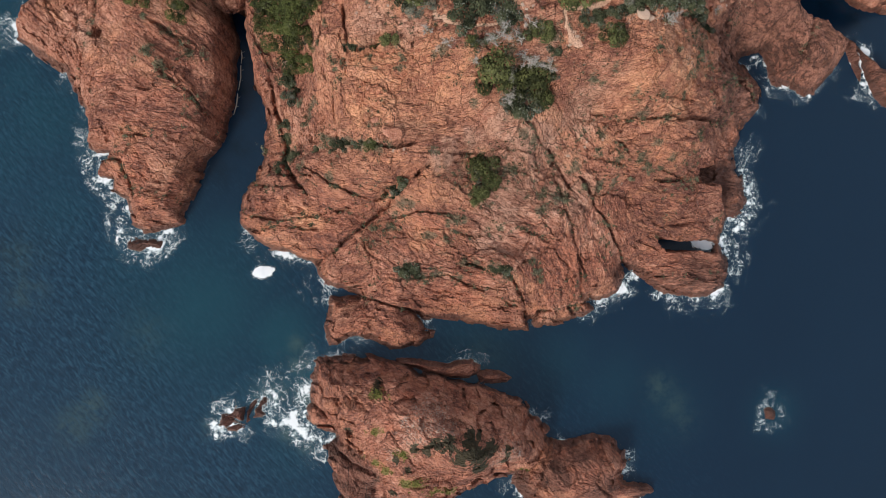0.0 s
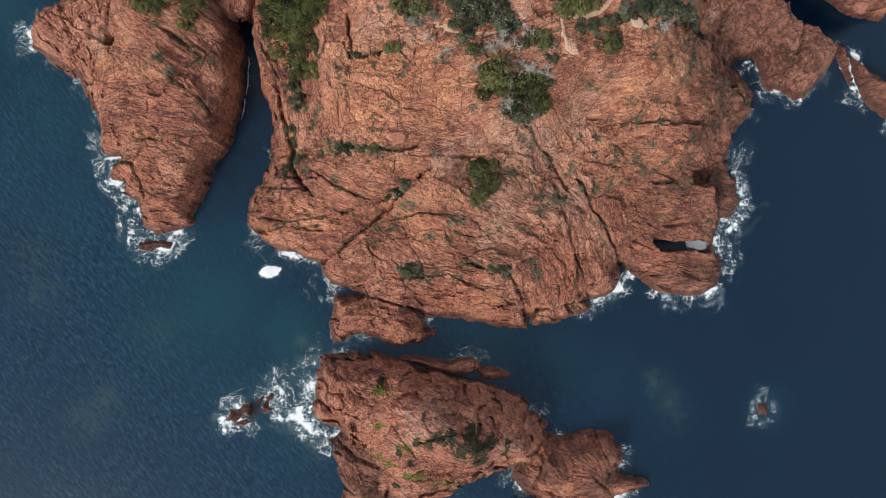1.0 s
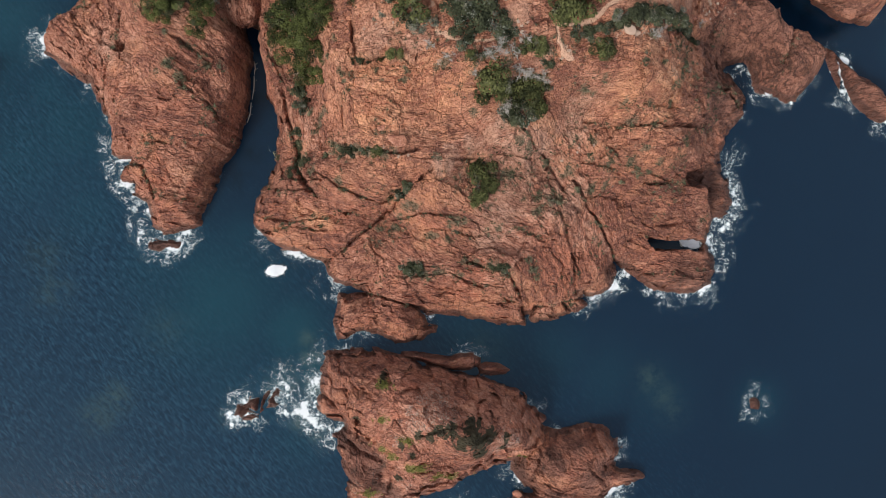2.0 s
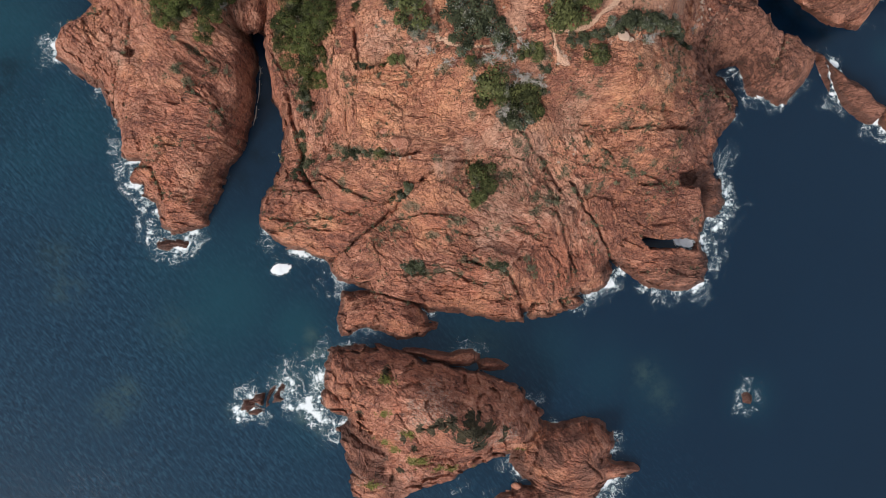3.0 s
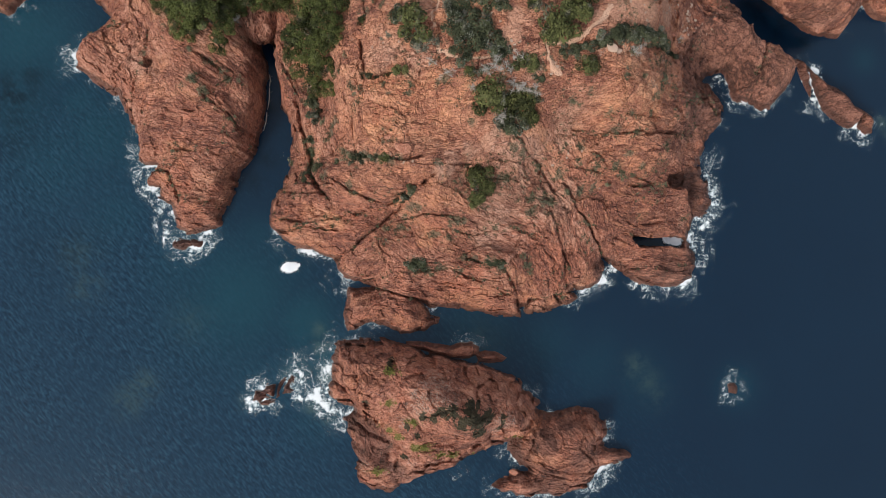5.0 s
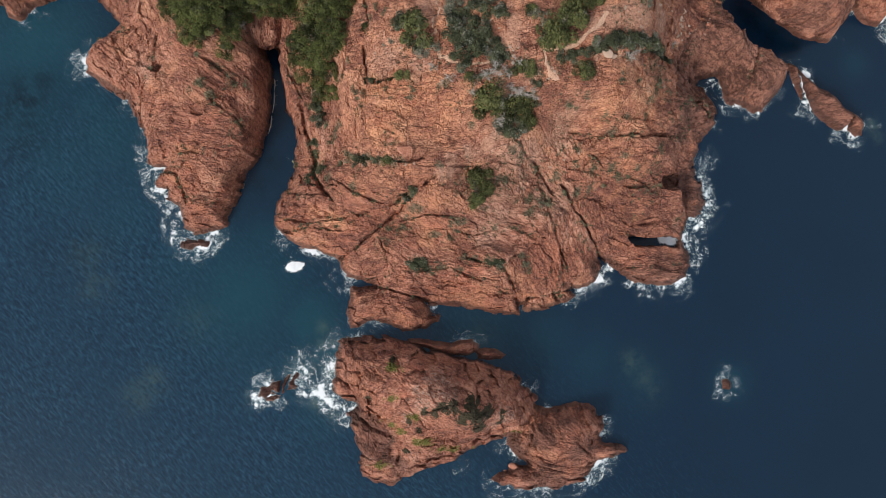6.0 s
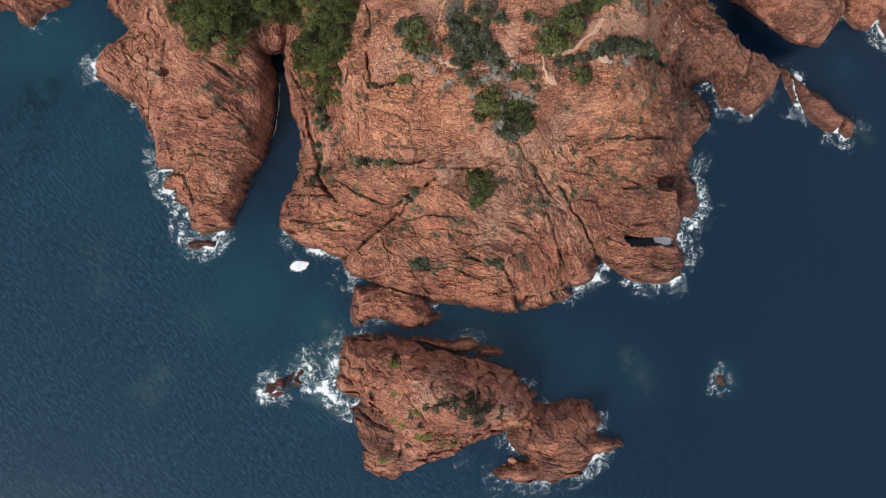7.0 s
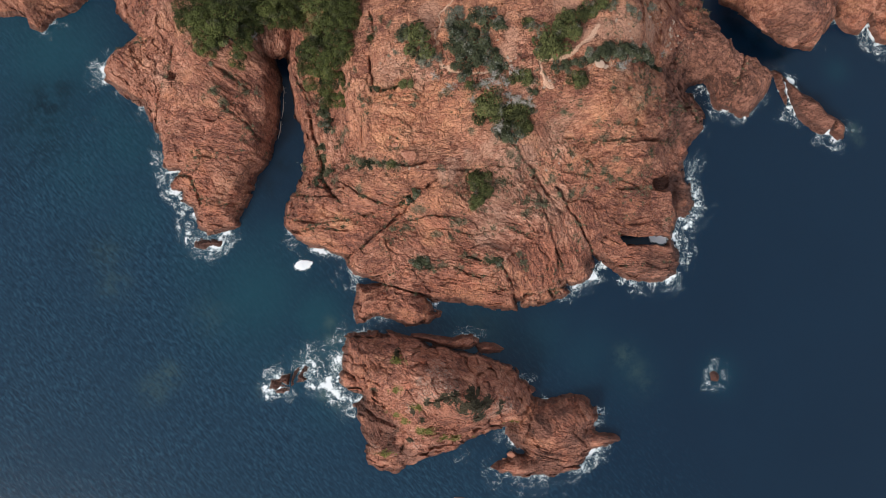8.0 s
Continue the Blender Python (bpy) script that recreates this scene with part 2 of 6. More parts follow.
def water_material():
    m = Nodes("sea_water")
    drift = m.noise(0.05, 4, 0.6)
    colour = m.mix(drift, (0.0028, 0.0136, 0.0305), (0.0038, 0.0180, 0.0385))
    # reflected sky painted into the colour: choppy water bluer and brighter
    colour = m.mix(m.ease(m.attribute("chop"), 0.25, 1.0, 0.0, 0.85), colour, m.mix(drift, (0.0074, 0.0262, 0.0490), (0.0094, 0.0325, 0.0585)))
    colour = m.mix(m.attribute("shallow"), colour, m.mix(m.noise(0.2, 5, 0.6), (0.005, 0.033, 0.051), (0.009, 0.050, 0.071)))
    bed = m.sums("MULTIPLY", m.attribute("pale"), m.ease(m.noise(0.5, 6, 0.7), 0.3, 0.65))
    colour = m.mix(bed, colour, (0.05, 0.085, 0.075))
    # dark weed beds, and the shade of rock walls painted on the water
    weed_shade = m.sums("MULTIPLY", m.attribute("weed_shade"), m.ease(m.noise(0.22, 6, 0.7), 0.35, 0.6))
    colour = m.mix(weed_shade, colour, (0.0015, 0.007, 0.012))
    wind = m.turned(0.85)
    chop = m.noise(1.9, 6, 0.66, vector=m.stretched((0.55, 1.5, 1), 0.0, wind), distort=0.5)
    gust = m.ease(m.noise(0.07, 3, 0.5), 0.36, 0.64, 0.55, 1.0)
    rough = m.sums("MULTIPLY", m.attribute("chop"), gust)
    # sky sheen painted on the crests, the dark of wave backs in the troughs
    crest_sheen = m.sums("MULTIPLY", rough, m.ease(chop, 0.49, 0.64, 0.0, 0.75))
    colour = m.mix(crest_sheen, colour, (0.017, 0.054, 0.090))
    trough_shade = m.sums("MULTIPLY", rough, m.ease(chop, 0.50, 0.37, 0.0, 0.55))
    colour = m.mix(trough_shade, colour, (0.0026, 0.0120, 0.026))
    swell = m.noise(0.16, 3, 0.5, vector=m.stretched((0.5, 1.4, 1), 0.0, wind))
    height = m.sums("ADD", m.sums("MULTIPLY", chop, 0.6), m.sums("MULTIPLY", swell, 1.3))
    strength = m.ease(rough, 0.0, 1.0, 0.08, 0.17)
    tone = m.add("ShaderNodeBump", Height=height, Strength=strength, Distance=0.35).outputs["Normal"]
    return m.finish(colour, 0.2, tone, IOR=1.33, Specular_IOR_Level=0.38)


def foam_material():
    """White water: a dense core, a net of fine rounded strands round it and a thin milky veil."""
    m = Nodes("sea_foam")
    cover = m.sums("ADD", m.attribute("foam"), m.sums("MULTIPLY", m.sums("SUBTRACT", m.noise(0.7, 4, 0.6, distort=0.5), 0.5), 0.9))
    body = m.sums("MAXIMUM", cover, 0.0)
    lace = 0.0
    for scale, bend, wave, wide in ((0.9, 0.7, 0.9, 0.022), (2.0, 0.5, 1.6, 0.030), (3.6, 0.3, 3.0, 0.026)):
        net = m.sums("ABSOLUTE", m.sums("SUBTRACT", m.noise(scale, 0.8, 0.4, vector=m.warped(bend, wave)), 0.5))
        reach = m.sums("ADD", m.sums("MULTIPLY", m.sums("POWER", body, 1.2), wide), 0.004)
        strand = m.ease(m.sums("DIVIDE", net, reach), 0.1, 1.9, 1.0, 0.0)
        lace = m.sums("MAXIMUM", lace, m.sums("MULTIPLY", strand, m.ease(m.noise(scale * 0.7, 3, 0.55), 0.36, 0.60)))
    lace = m.sums("MULTIPLY", lace, m.ease(cover, 0.08, 0.55))
    grain = m.sums("ADD", m.sums("MULTIPLY", m.noise(2.6, 5, 0.6, vector=m.warped(0.4, 1.5)), 0.7), m.sums("MULTIPLY", m.noise(1.1, 3, 0.5), 0.6))
    froth = m.ease(m.sums("ADD", grain, m.sums("MULTIPLY", cover, 0.62)), 1.02, 1.34)
    froth = m.sums("MULTIPLY", froth, m.ease(cover, 0.2, 0.6))
    veil = m.ease(cover, 0.2, 1.2, 0.0, 0.2)
    share = m.sums("MAXIMUM", m.sums("MAXIMUM", m.sums("MULTIPLY", lace, 0.72), m.sums("MULTIPLY", froth, 0.96)), veil)
    clear = m.tree.nodes.new("ShaderNodeBsdfTransparent")
    both = m.tree.nodes.new("ShaderNodeMixShader")
    m.put(both.inputs[0], share)
    m.put(both.inputs[1], clear.outputs[0])
    m.put(both.inputs[2], m.shader.outputs[0])
    m.put(m.out.inputs["Surface"], both.outputs[0])
    thick = m.sums("MAXIMUM", lace, froth)
    colour = m.mix(thick, (0.36, 0.52, 0.55), (0.72, 0.75, 0.765))
    return m.finish(colour, 0.8, m.bump(m.noise(5.0, 4), 0.5, 0.1))


def leaf_material(name, low, high, dry=0.0):
    m = Nodes(name)
    each = m.tree.nodes.new("ShaderNodeNewGeometry").outputs["Random Per Island"]
    thing = m.tree.nodes.new("ShaderNodeObjectInfo").outputs["Random"]
    share = m.sums("ADD", m.sums("MULTIPLY", each, 0.42), m.ease(m.noise(1.3, 3), 0.40, 0.60, 0.0, 0.5))
    share = m.sums("ADD", share, m.sums("MULTIPLY", thing, 0.25))
    colour = m.mix(share, low, high)
    colour = m.mix(m.ease(thing, 0.6, 0.0, 0.0, 0.5), colour, tuple(0.5 * a for a in low))
    withered = m.ease(m.noise(0.75, 4, 0.6), 0.57, 0.66, 0.0, dry)
    colour = m.mix(withered, colour, m.mix(each, (0.07, 0.06, 0.045), (0.25, 0.23, 0.19)))
    return m.finish(colour, 0.85, Specular_IOR_Level=0.1)


def wood_material(name, low, high):
    m = Nodes(name)
    grain = m.noise(9.0, 5, 0.7, vector=m.stretched((1, 1, 0.3)))
    return m.finish(m.mix(grain, low, high), 0.9, m.bump(grain, 0.6, 0.02))


WATER = water_material()
FOAM = foam_material()
PINE_LEAF = leaf_material("pine_leaf", (0.009, 0.013, 0.007), (0.108, 0.122, 0.038), 0.3)
GREEN_LEAF = leaf_material("green_leaf", (0.016, 0.020, 0.009), (0.118, 0.124, 0.046), 0.6)
DARK_LEAF = leaf_material("dark_leaf", (0.014, 0.018, 0.010), (0.085, 0.092, 0.050), 0.75)
OLIVE_LEAF = leaf_material("olive_leaf", (0.055, 0.056, 0.030), (0.21, 0.20, 0.125), 0.3)
GREY_LEAF = leaf_material("grey_leaf", (0.055, 0.056, 0.036), (0.24, 0.235, 0.18))
GREY_TWIG = wood_material("grey_twig", (0.25, 0.225, 0.20), (0.52, 0.47, 0.42))
PALE_BLOSSOM = leaf_material("pale_blossom", (0.10, 0.11, 0.085), (0.26, 0.265, 0.22))


def stone_material(name, low, high):
    m = Nodes(name)
    each = m.tree.nodes.new("ShaderNodeNewGeometry").outputs["Random Per Island"]
    share = m.sums("ADD", m.sums("MULTIPLY", each, 0.6), m.sums("MULTIPLY", m.noise(6.0, 4, 0.65), 0.4))
    return m.finish(m.mix(share, low, high), 0.92, m.bump(m.noise(12.0, 4), 0.6, 0.02))


PALE_STONE = stone_material("pale_stone", (0.26, 0.135, 0.09), (0.50, 0.38, 0.29))
BARK = wood_material("bark", (0.06, 0.045, 0.035), (0.17, 0.14, 0.115))
DRIFTWOOD = wood_material("driftwood", (0.22, 0.19, 0.15), (0.48, 0.43, 0.36))

# ---- the lie of the land: plan outlines at the waterline and heights, in metres ----
NORTHWEST_COVE = [(-60.9, 41.4), (-59.2, 36.6), (-57.0, 36.1), (-55.4, 35.9), (-54.3, 36.4), (-52.8, 36.0), (-52.0, 34.6), (-50.7, 34.0), (-49.7,
    35.1), (-48.6, 36.1), (-46.7, 36.6), (-44.9, 38.0), (-43.7, 40.7), (-42.9, 43.6)]
SPUR_FIRST = [(-41.4, 43.7), (-40.7, 38.8), (-40.5, 36.8), (-38.9, 35.2), (-37.7, 33.8), (-39.1, 32.6), (-40.4, 31.6), (-41.5, 30.6), (-42.2, 29.0),
    (-41.9, 27.0), (-40.7, 26.4), (-39.5, 25.4), (-37.9, 24.4), (-36.4, 23.5), (-35.5, 21.9), (-35.0, 20.7), (-34.3, 19.5), (-34.1, 18.3), (-33.7,
    16.7), (-33.5, 15.1), (-32.9, 14.3), (-31.3, 14.4), (-32.4, 13.2), (-32.4, 11.6), (-30.9, 11.5), (-30.9, 10.2), (-29.5, 9.3), (-29.0, 7.5),
    (-28.7, 6.4), (-27.0, 5.6), (-24.4, 6.1), (-22.9, 6.7), (-22.7, 7.9), (-22.2, 9.1), (-21.7, 10.0), (-21.4, 11.6), (-20.9, 12.8), (-20.1, 14.4),
    (-19.0, 15.6), (-18.4, 17.3)]
SPUR_SECOND = [(-18.1, 18.9), (-17.7, 20.5), (-17.5, 22.6), (-17.4, 24.6), (-17.3, 27.1), (-17.5, 28.7), (-18.0, 30.0), (-18.3, 32.8), (-19.6, 36.1),
    (-19.7, 44.4)]
SPUR = SPUR_FIRST + SPUR_SECOND
HEADLAND_WEST_FIRST = [(-17.3, 44.4), (-17.2, 36.1), (-16.7, 32.9), (-16.2, 30.2), (-15.9, 28.9), (-15.9, 27.1), (-15.6, 24.7), (-15.3, 22.6), (-14.6,
    21.2), (-14.2, 20.2), (-14.1, 18.6), (-14.0, 16.9), (-14.0, 14.9), (-14.6, 13.3), (-15.2, 11.6), (-15.9, 10.8), (-16.5, 9.6), (-16.8, 8.0),
    (-16.5, 6.6), (-15.5, 5.5), (-14.1, 4.2), (-12.1, 3.4), (-8.9, 2.6), (-7.9, 2.1), (-7.8, 1.0), (-6.9, -0.1), (-5.7, -0.6), (-3.4, -1.2), (-3.4,
    -1.5), (-5.3, -1.4), (-6.5, -1.2), (-6.6, -2.9), (-6.8, -4.9), (-6.8, -6.1), (-6.3, -7.1), (-5.2, -7.1), (-4.0, -6.4), (-1.6, -6.2), (0.2, -7.0),
    (0.6, -7.5)]
HEADLAND_WEST_SECOND = [(2.0, -7.8), (4.0, -7.0), (5.5, -6.3), (5.7, -5.7), (4.5, -5.2), (4.2, -4.5), (3.8, -3.7), (4.5, -4.3), (7.3, -4.1)]
HEADLAND_WEST = HEADLAND_WEST_FIRST + HEADLAND_WEST_SECOND
HEADLAND_SOUTH = [(3.8, -3.7), (7.3, -4.1), (9.8, -4.6), (13.1, -5.1), (15.5, -5.4), (16.8, -5.5), (17.1, -4.4), (17.7, -5.0), (19.7, -4.8), (21.8,
    -4.2), (23.9, -3.6), (24.9, -2.8), (24.1, -2.1), (26.4, -1.7), (27.7, -1.1), (28.3, 0.2), (28.4, 1.7), (29.1, 1.8), (30.0, 1.2), (31.3, 0.2),
    (32.3, -0.5), (34.9, -1.3), (36.6, -1.5), (39.1, -1.0), (40.6, -0.2), (40.9, 1.2), (41.2, 2.7), (41.0, 3.7), (40.6, 4.5), (40.2, 5.0), (40.3,
    5.7), (40.5, 7.0), (41.0, 8.1), (42.3, 8.5), (43.4, 9.2), (43.8, 10.3), (43.3, 11.7), (42.8, 13.4), (42.1, 14.5)]
HEADLAND_EAST = [(42.1, 14.5), (41.8, 15.3), (42.2, 16.8), (42.7, 18.0), (43.1, 19.6), (44.2, 20.4), (45.1, 21.9), (45.2, 23.4), (44.7, 24.9), (43.7, 26.4), (42.8, 27.3), (43.0, 27.8), (45.2, 28.5), (45.6, 28.2), (46.0, 26.6), (46.9, 24.9), (48.6, 24.4), (49.9, 24.0), (50.8, 23.5), (52.1, 23.7), (53.5, 25.2), (54.9, 27.2), (55.5, 29.0), (54.5, 30.3), (52.5, 31.0), (50.6, 31.9), (48.5, 32.4), (47.3, 33.3), (45.8, 35.0), (44.6, 36.3), (44.0, 37.9), (43.7, 39.5), (44.1, 43.6)]
NORTHEAST_CLIFF = [(47.9, 46.6), (48.1, 40.9), (50.5, 39.7), (52.2, 38.8), (54.6, 36.8), (56.4, 35.7), (58.1, 34.6), (60.5, 33.9), (62.4, 34.1),
    (63.3, 35.5), (64.9, 37.1), (65.5, 39.2), (65.8, 40.6), (66.3, 38.4), (67.9, 36.8), (69.9, 36.5), (70.8, 38.0), (71.2, 40.1), (71.7, 37.6), (72.7,
    35.4), (77.1, 35.1), (81.7, 37.0), (82.1, 47.7)]
SKERRY = [(56.2, 30.3), (56.9, 28.6), (57.5, 26.8), (58.4, 25.1), (59.8, 24.0), (61.0, 22.8), (62.3, 21.9), (63.2, 21.3), (64.5, 21.3), (65.8, 20.4),
    (66.7, 20.7), (67.1, 22.2), (66.6, 23.4), (65.5, 24.0), (64.3, 24.6), (63.3, 25.9), (62.4, 26.6), (60.6, 27.3), (59.9, 28.1), (58.9, 29.0), (57.6,
    30.3), (56.8, 30.5)]
ISLAND_NORTH_FIRST = [(-8.5, -10.9), (-8.4, -9.7), (-7.6, -8.7), (-5.6, -8.2), (-3.6, -8.4), (-0.8, -8.7), (1.6, -9.0), (4.1, -10.0), (6.5, -10.5),
    (8.9, -11.2), (11.0, -11.7), (12.6, -12.4), (14.3, -13.1), (15.9, -13.4), (17.0, -14.0), (18.0, -15.6), (19.2, -16.8), (19.4, -18.4), (18.8,
    -20.9), (17.5, -22.5), (15.5, -22.4), (13.0, -22.5), (11.4, -23.2), (9.3, -24.2), (7.7, -25.0), (5.7, -25.7), (3.7, -26.4), (2.1, -27.0), (0.4,
    -27.8), (-1.1, -28.2), (-3.1, -27.8), (-4.7, -27.0), (-5.1, -26.1), (-4.8, -24.9), (-5.2, -23.7), (-5.6, -22.1), (-6.0, -20.9), (-6.6, -19.5),
    (-6.9, -18.8), (-6.2, -18.4)]
ISLAND_NORTH_SECOND = [(-5.3, -17.8), (-5.6, -17.2), (-6.5, -16.9), (-8.0, -16.5), (-8.8, -15.7), (-9.0, -14.3), (-8.4, -13.7), (-8.2, -12.5)]
ISLAND_NORTH = ISLAND_NORTH_FIRST + ISLAND_NORTH_SECOND
ISLAND_EAST = [(17.5, -17.6), (19.2, -17.6), (20.2, -18.2), (21.3, -18.1), (22.9, -17.8), (24.2, -17.7), (25.4, -17.5), (27.1, -18.1), (28.1, -19.2),
    (28.8, -20.6), (28.6, -21.4), (27.9, -22.2), (28.7, -22.8), (30.8, -23.1), (31.7, -23.9), (31.2, -24.6), (29.5, -25.1), (27.9, -25.7), (27.0,
    -26.5), (26.2, -27.9), (24.5, -28.6), (22.4, -29.0), (20.4, -29.1), (17.9, -29.2), (15.8, -29.0), (14.2, -28.5), (12.7, -28.0), (13.6, -27.2),
    (15.0, -26.3), (15.9, -25.7), (17.5, -25.7), (16.7, -25.0), (15.9, -24.2), (15.2, -23.4), (14.6, -22.4)]
NORTH_LEDGE = [(1.5, -8.7), (3.2, -8.6), (5.0, -9.0), (6.5, -9.2), (7.3, -9.4), (8.8, -8.9), (10.2, -8.8), (11.2, -9.4), (11.1, -10.3), (9.8, -11.0), (7.7, -11.0), (5.7, -10.5), (3.2, -9.7), (1.6, -9.4)]
NORTH_LEDGE_TIP = [(10.7, -10.3), (12.1, -9.9), (13.7, -10.2), (14.9, -10.9), (14.3, -11.5), (12.6, -11.6), (11.2, -11.3)]
STACK = [(-17.9, -15.9), (-17.6, -15.0), (-16.8, -14.8), (-16.5, -14.2), (-15.5, -14.1), (-15.0, -13.6), (-13.9, -13.3), (-13.5, -13.7), (-14.2, -14.4), (-14.0, -15.0), (-15.1, -15.3), (-15.7, -15.9), (-16.7, -15.6), (-17.2, -16.3)]
STACK_SMALL = [(-17.6, -16.5), (-16.7, -16.2), (-16.0, -16.5), (-16.7, -16.9), (-17.5, -16.9)]
SPUR_TIP = [(-29.0, 4.5), (-28.2, 4.9), (-26.9, 4.8), (-25.8, 4.5), (-26.0, 3.8), (-27.2, 3.8), (-27.7, 3.4), (-28.9, 3.7)]
REEF = [(45.7, -14.8), (46.3, -14.5), (46.8, -15.0), (46.6, -15.7), (45.9, -15.7)]
SUNKEN = [(6.5, -32.5), (7.7, -31.9), (9.7, -32.2), (12.2, -33.2), (7.3, -33.5)]
NORTH_PIT = [(-4.1, 23.2), (-3.0, 23.3), (-1.4, 22.9), (-0.4, 23.1), (-1.3, 22.6), (-2.7, 22.2), (-3.8, 22.5)]
SPUR_PIT = [(-31.3, 26.9), (-30.8, 27.2), (-30.4, 26.7), (-30.6, 26.1), (-31.3, 26.2)]
SPUR_HOLLOW = [(-26.3, 20.4), (-25.6, 20.6), (-24.7, 20.3), (-25.3, 20.0)]
HOLLOW = [(-0.8, 9.1), (0.1, 10.2), (1.4, 10.8), (2.7, 11.1), (2.0, 10.1), (0.8, 9.3)]
CAVE_NOTCH = [(35.6, 12.8), (36.3, 13.6), (38.0, 14.0), (39.6, 13.9), (39.2, 12.7), (37.0, 11.9), (36.1, 12.2)]
WEST_CLEFT = [(-5.6, -1.1), (-4.4, -1.0), (-2.6, -1.5), (-2.8, -1.8), (-4.5, -1.6), (-5.6, -1.4)]
EAST_SHELF = [(37.6, 13.9), (39.0, 12.3), (39.9, 10.2), (40.8, 8.3), (43.5, 8.5), (45.0, 10.5), (44.0, 13.5), (42.0, 15.0), (39.4, 14.3)]
CAVE_SLOT = [(31.2, 5.3), (32.6, 5.4), (35.0, 5.4), (38.4, 5.4), (39.4, 5.0), (39.0, 4.4), (37.5, 4.4), (33.9, 4.4), (32.1, 4.4)]
SLOT_POOL = [(36.8, 5.4), (38.0, 5.4), (39.1, 5.1), (38.9, 4.4), (37.7, 4.4)]
# the eastern flank: dull brown rock with its shade painted in
DULL_SHADED_FLANK = [(34.8, 26.8), (36.0, 25.0), (36.0, 19.9), (34.7, 18.7), (38.6, 17.8), (46.6, 20.6), (46.7, 27.5), (56.5, 22.1), (56.7, 31.1), (51.0, 36.2), (47.0, 40.6), (41.2, 35.1), (37.3, 31.0), (35.6, 28.5)]
SUMMIT_HEIGHTS_FIRST = [(17.0, 24.5, 19), (13.9, 27.7, 20.5), (23.8, 23.9, 20.5), (28.0, 23.7, 19), (12.8, 17.4, 14.5), (10.1, 10.7, 9.5), (-3.4,
    22.4, 16.5), (2.6, 1.4, 6.5), (25.4, 6.9, 6), (36.1, 12.7, 6), (31.9, 17.8, 12.5), (33.5, 27.6, 16), (46.3, 26.3, 7), (30.7, 3.5, 5), (35.2, 1.9,
    2.9), (38.5, 3.2, 1.7), (38.6, 6.3, 3.2), (-6.1, 13.0, 12), (-1.4, 18.0, 16), (-11.2, 12.9, 8), (9.0, 23.2, 19), (-0.8, 28.1, 18), (-4.8, 28.8, 16), (26.8, 29.2, 20.5), (41.1, 30.3,
    11), (36.4, 22.7, 11), (42.9, 21.8, 4), (50.8, 29.5, 5)]
SUMMIT_HEIGHTS_SECOND = [(22.7, 15.7, 11), (18.7, 11.5, 9), (12.9, 2.6, 7), (19.4, 0.3, 5.5), (8.5, -1.2, 5), (-1.5, 3.3, 7), (-8.4, 6.4, 6), (-13.1,
    6.5, 4.5), (4.9, 15.8, 14), (-0.8, -4.0, 3.2), (-4.7, -3.6, 2.6), (3.2, -5.6, 2.5),
    (41.3, 13.2, 1.8), (42.4, 10.8, 1.8), (40.4, 13.8, 2.2), (39.2, 11.6, 5), (41.8, 9.0, 2)]
SUMMIT_HEIGHTS = SUMMIT_HEIGHTS_FIRST + SUMMIT_HEIGHTS_SECOND
VALLEY_HEIGHTS = [(-19.7, 26.7, 6.5), (-24.4, 24.6, 8), (-22.5, 16.8, 6.5), (-30.9, 26.6, 5.5), (-20.4, 27.9, 8), (-26.3, 30.9, 9), (-33.9, 30.4, 6),
    (-35.9, 27.0, 4.5), (-29.3, 19.8, 6), (-27.2, 13.9, 5.5), (-26.0, 9.5, 4.2), (-18.1, 21.4, 6.5), (-30.3, 34.2, 8), (-34.7, 34.2, 6), (-37.7, 33.3,
    4), (-10.4, 30.3, 9), (-19.4, 33.0, 8), (-15.9, 32.0, 7), (-13.5, 24.2, 5), (-11.4, 22.3, 6.5), (-13.0, 27.0, 6), (-22.2, 34.6, 11), (-10.8, 34.5,
    12), (-7.1, 29.9, 13)]
FAR_NW_HEIGHTS = [(-51.9, 36.4, 5), (-48.1, 35.4, 4), (-43.9, 36.6, 5), (-48.7, 38.6, 7)]
FAR_NE_HEIGHTS = [(54.1, 34.9, 8), (57.9, 33.4, 6), (63.9, 36.8, 6), (48.7, 36.8, 9), (56.9, 37.3, 10), (70.6, 36.6, 5), (69.9, 38.6, 8)]
ISLAND_HEIGHTS = [(-0.4, -10.7, 6), (4.5, -13.9, 11.5), (8.8, -16.0, 12.5), (14.2, -15.1, 9), (-0.7, -20.0, 5.5), (5.5, -21.9, 6), (24.3, -18.8, 5.5),
    (19.1, -22.7, 4.5), (-6.8, -11.9, 5), (-3.7, -13.1, 7), (2.2, -12.2, 8.5), (14.3, -19.7, 7), (11.3, -12.5, 7), (-1.5, -24.4, 3.2), (-3.8, -22.2,
    2.2), (-3.4, -19.8, 2.2), (-1.6, -21.4, 2.4), (-5.4, -15.9, 4), (-1.0, -17.4, 7.5), (2.0, -19.0, 8), (18.5, -20.1, 3.0), (29.5, -23.5, 1.6), (22.9, -25.7, 3.5), (16.0, -26.9, 2), (19.8, -26.9, 3),
    (2.2, -9.6, 7.5), (4.4, -10.4, 9), (6.6, -11.2, 9.5), (9.2, -12.0, 9), (11.9, -13.0, 8.5), (14.2, -14.2, 8), (-4.5, -9.6, 6), (-1.5, -9.8, 7)]

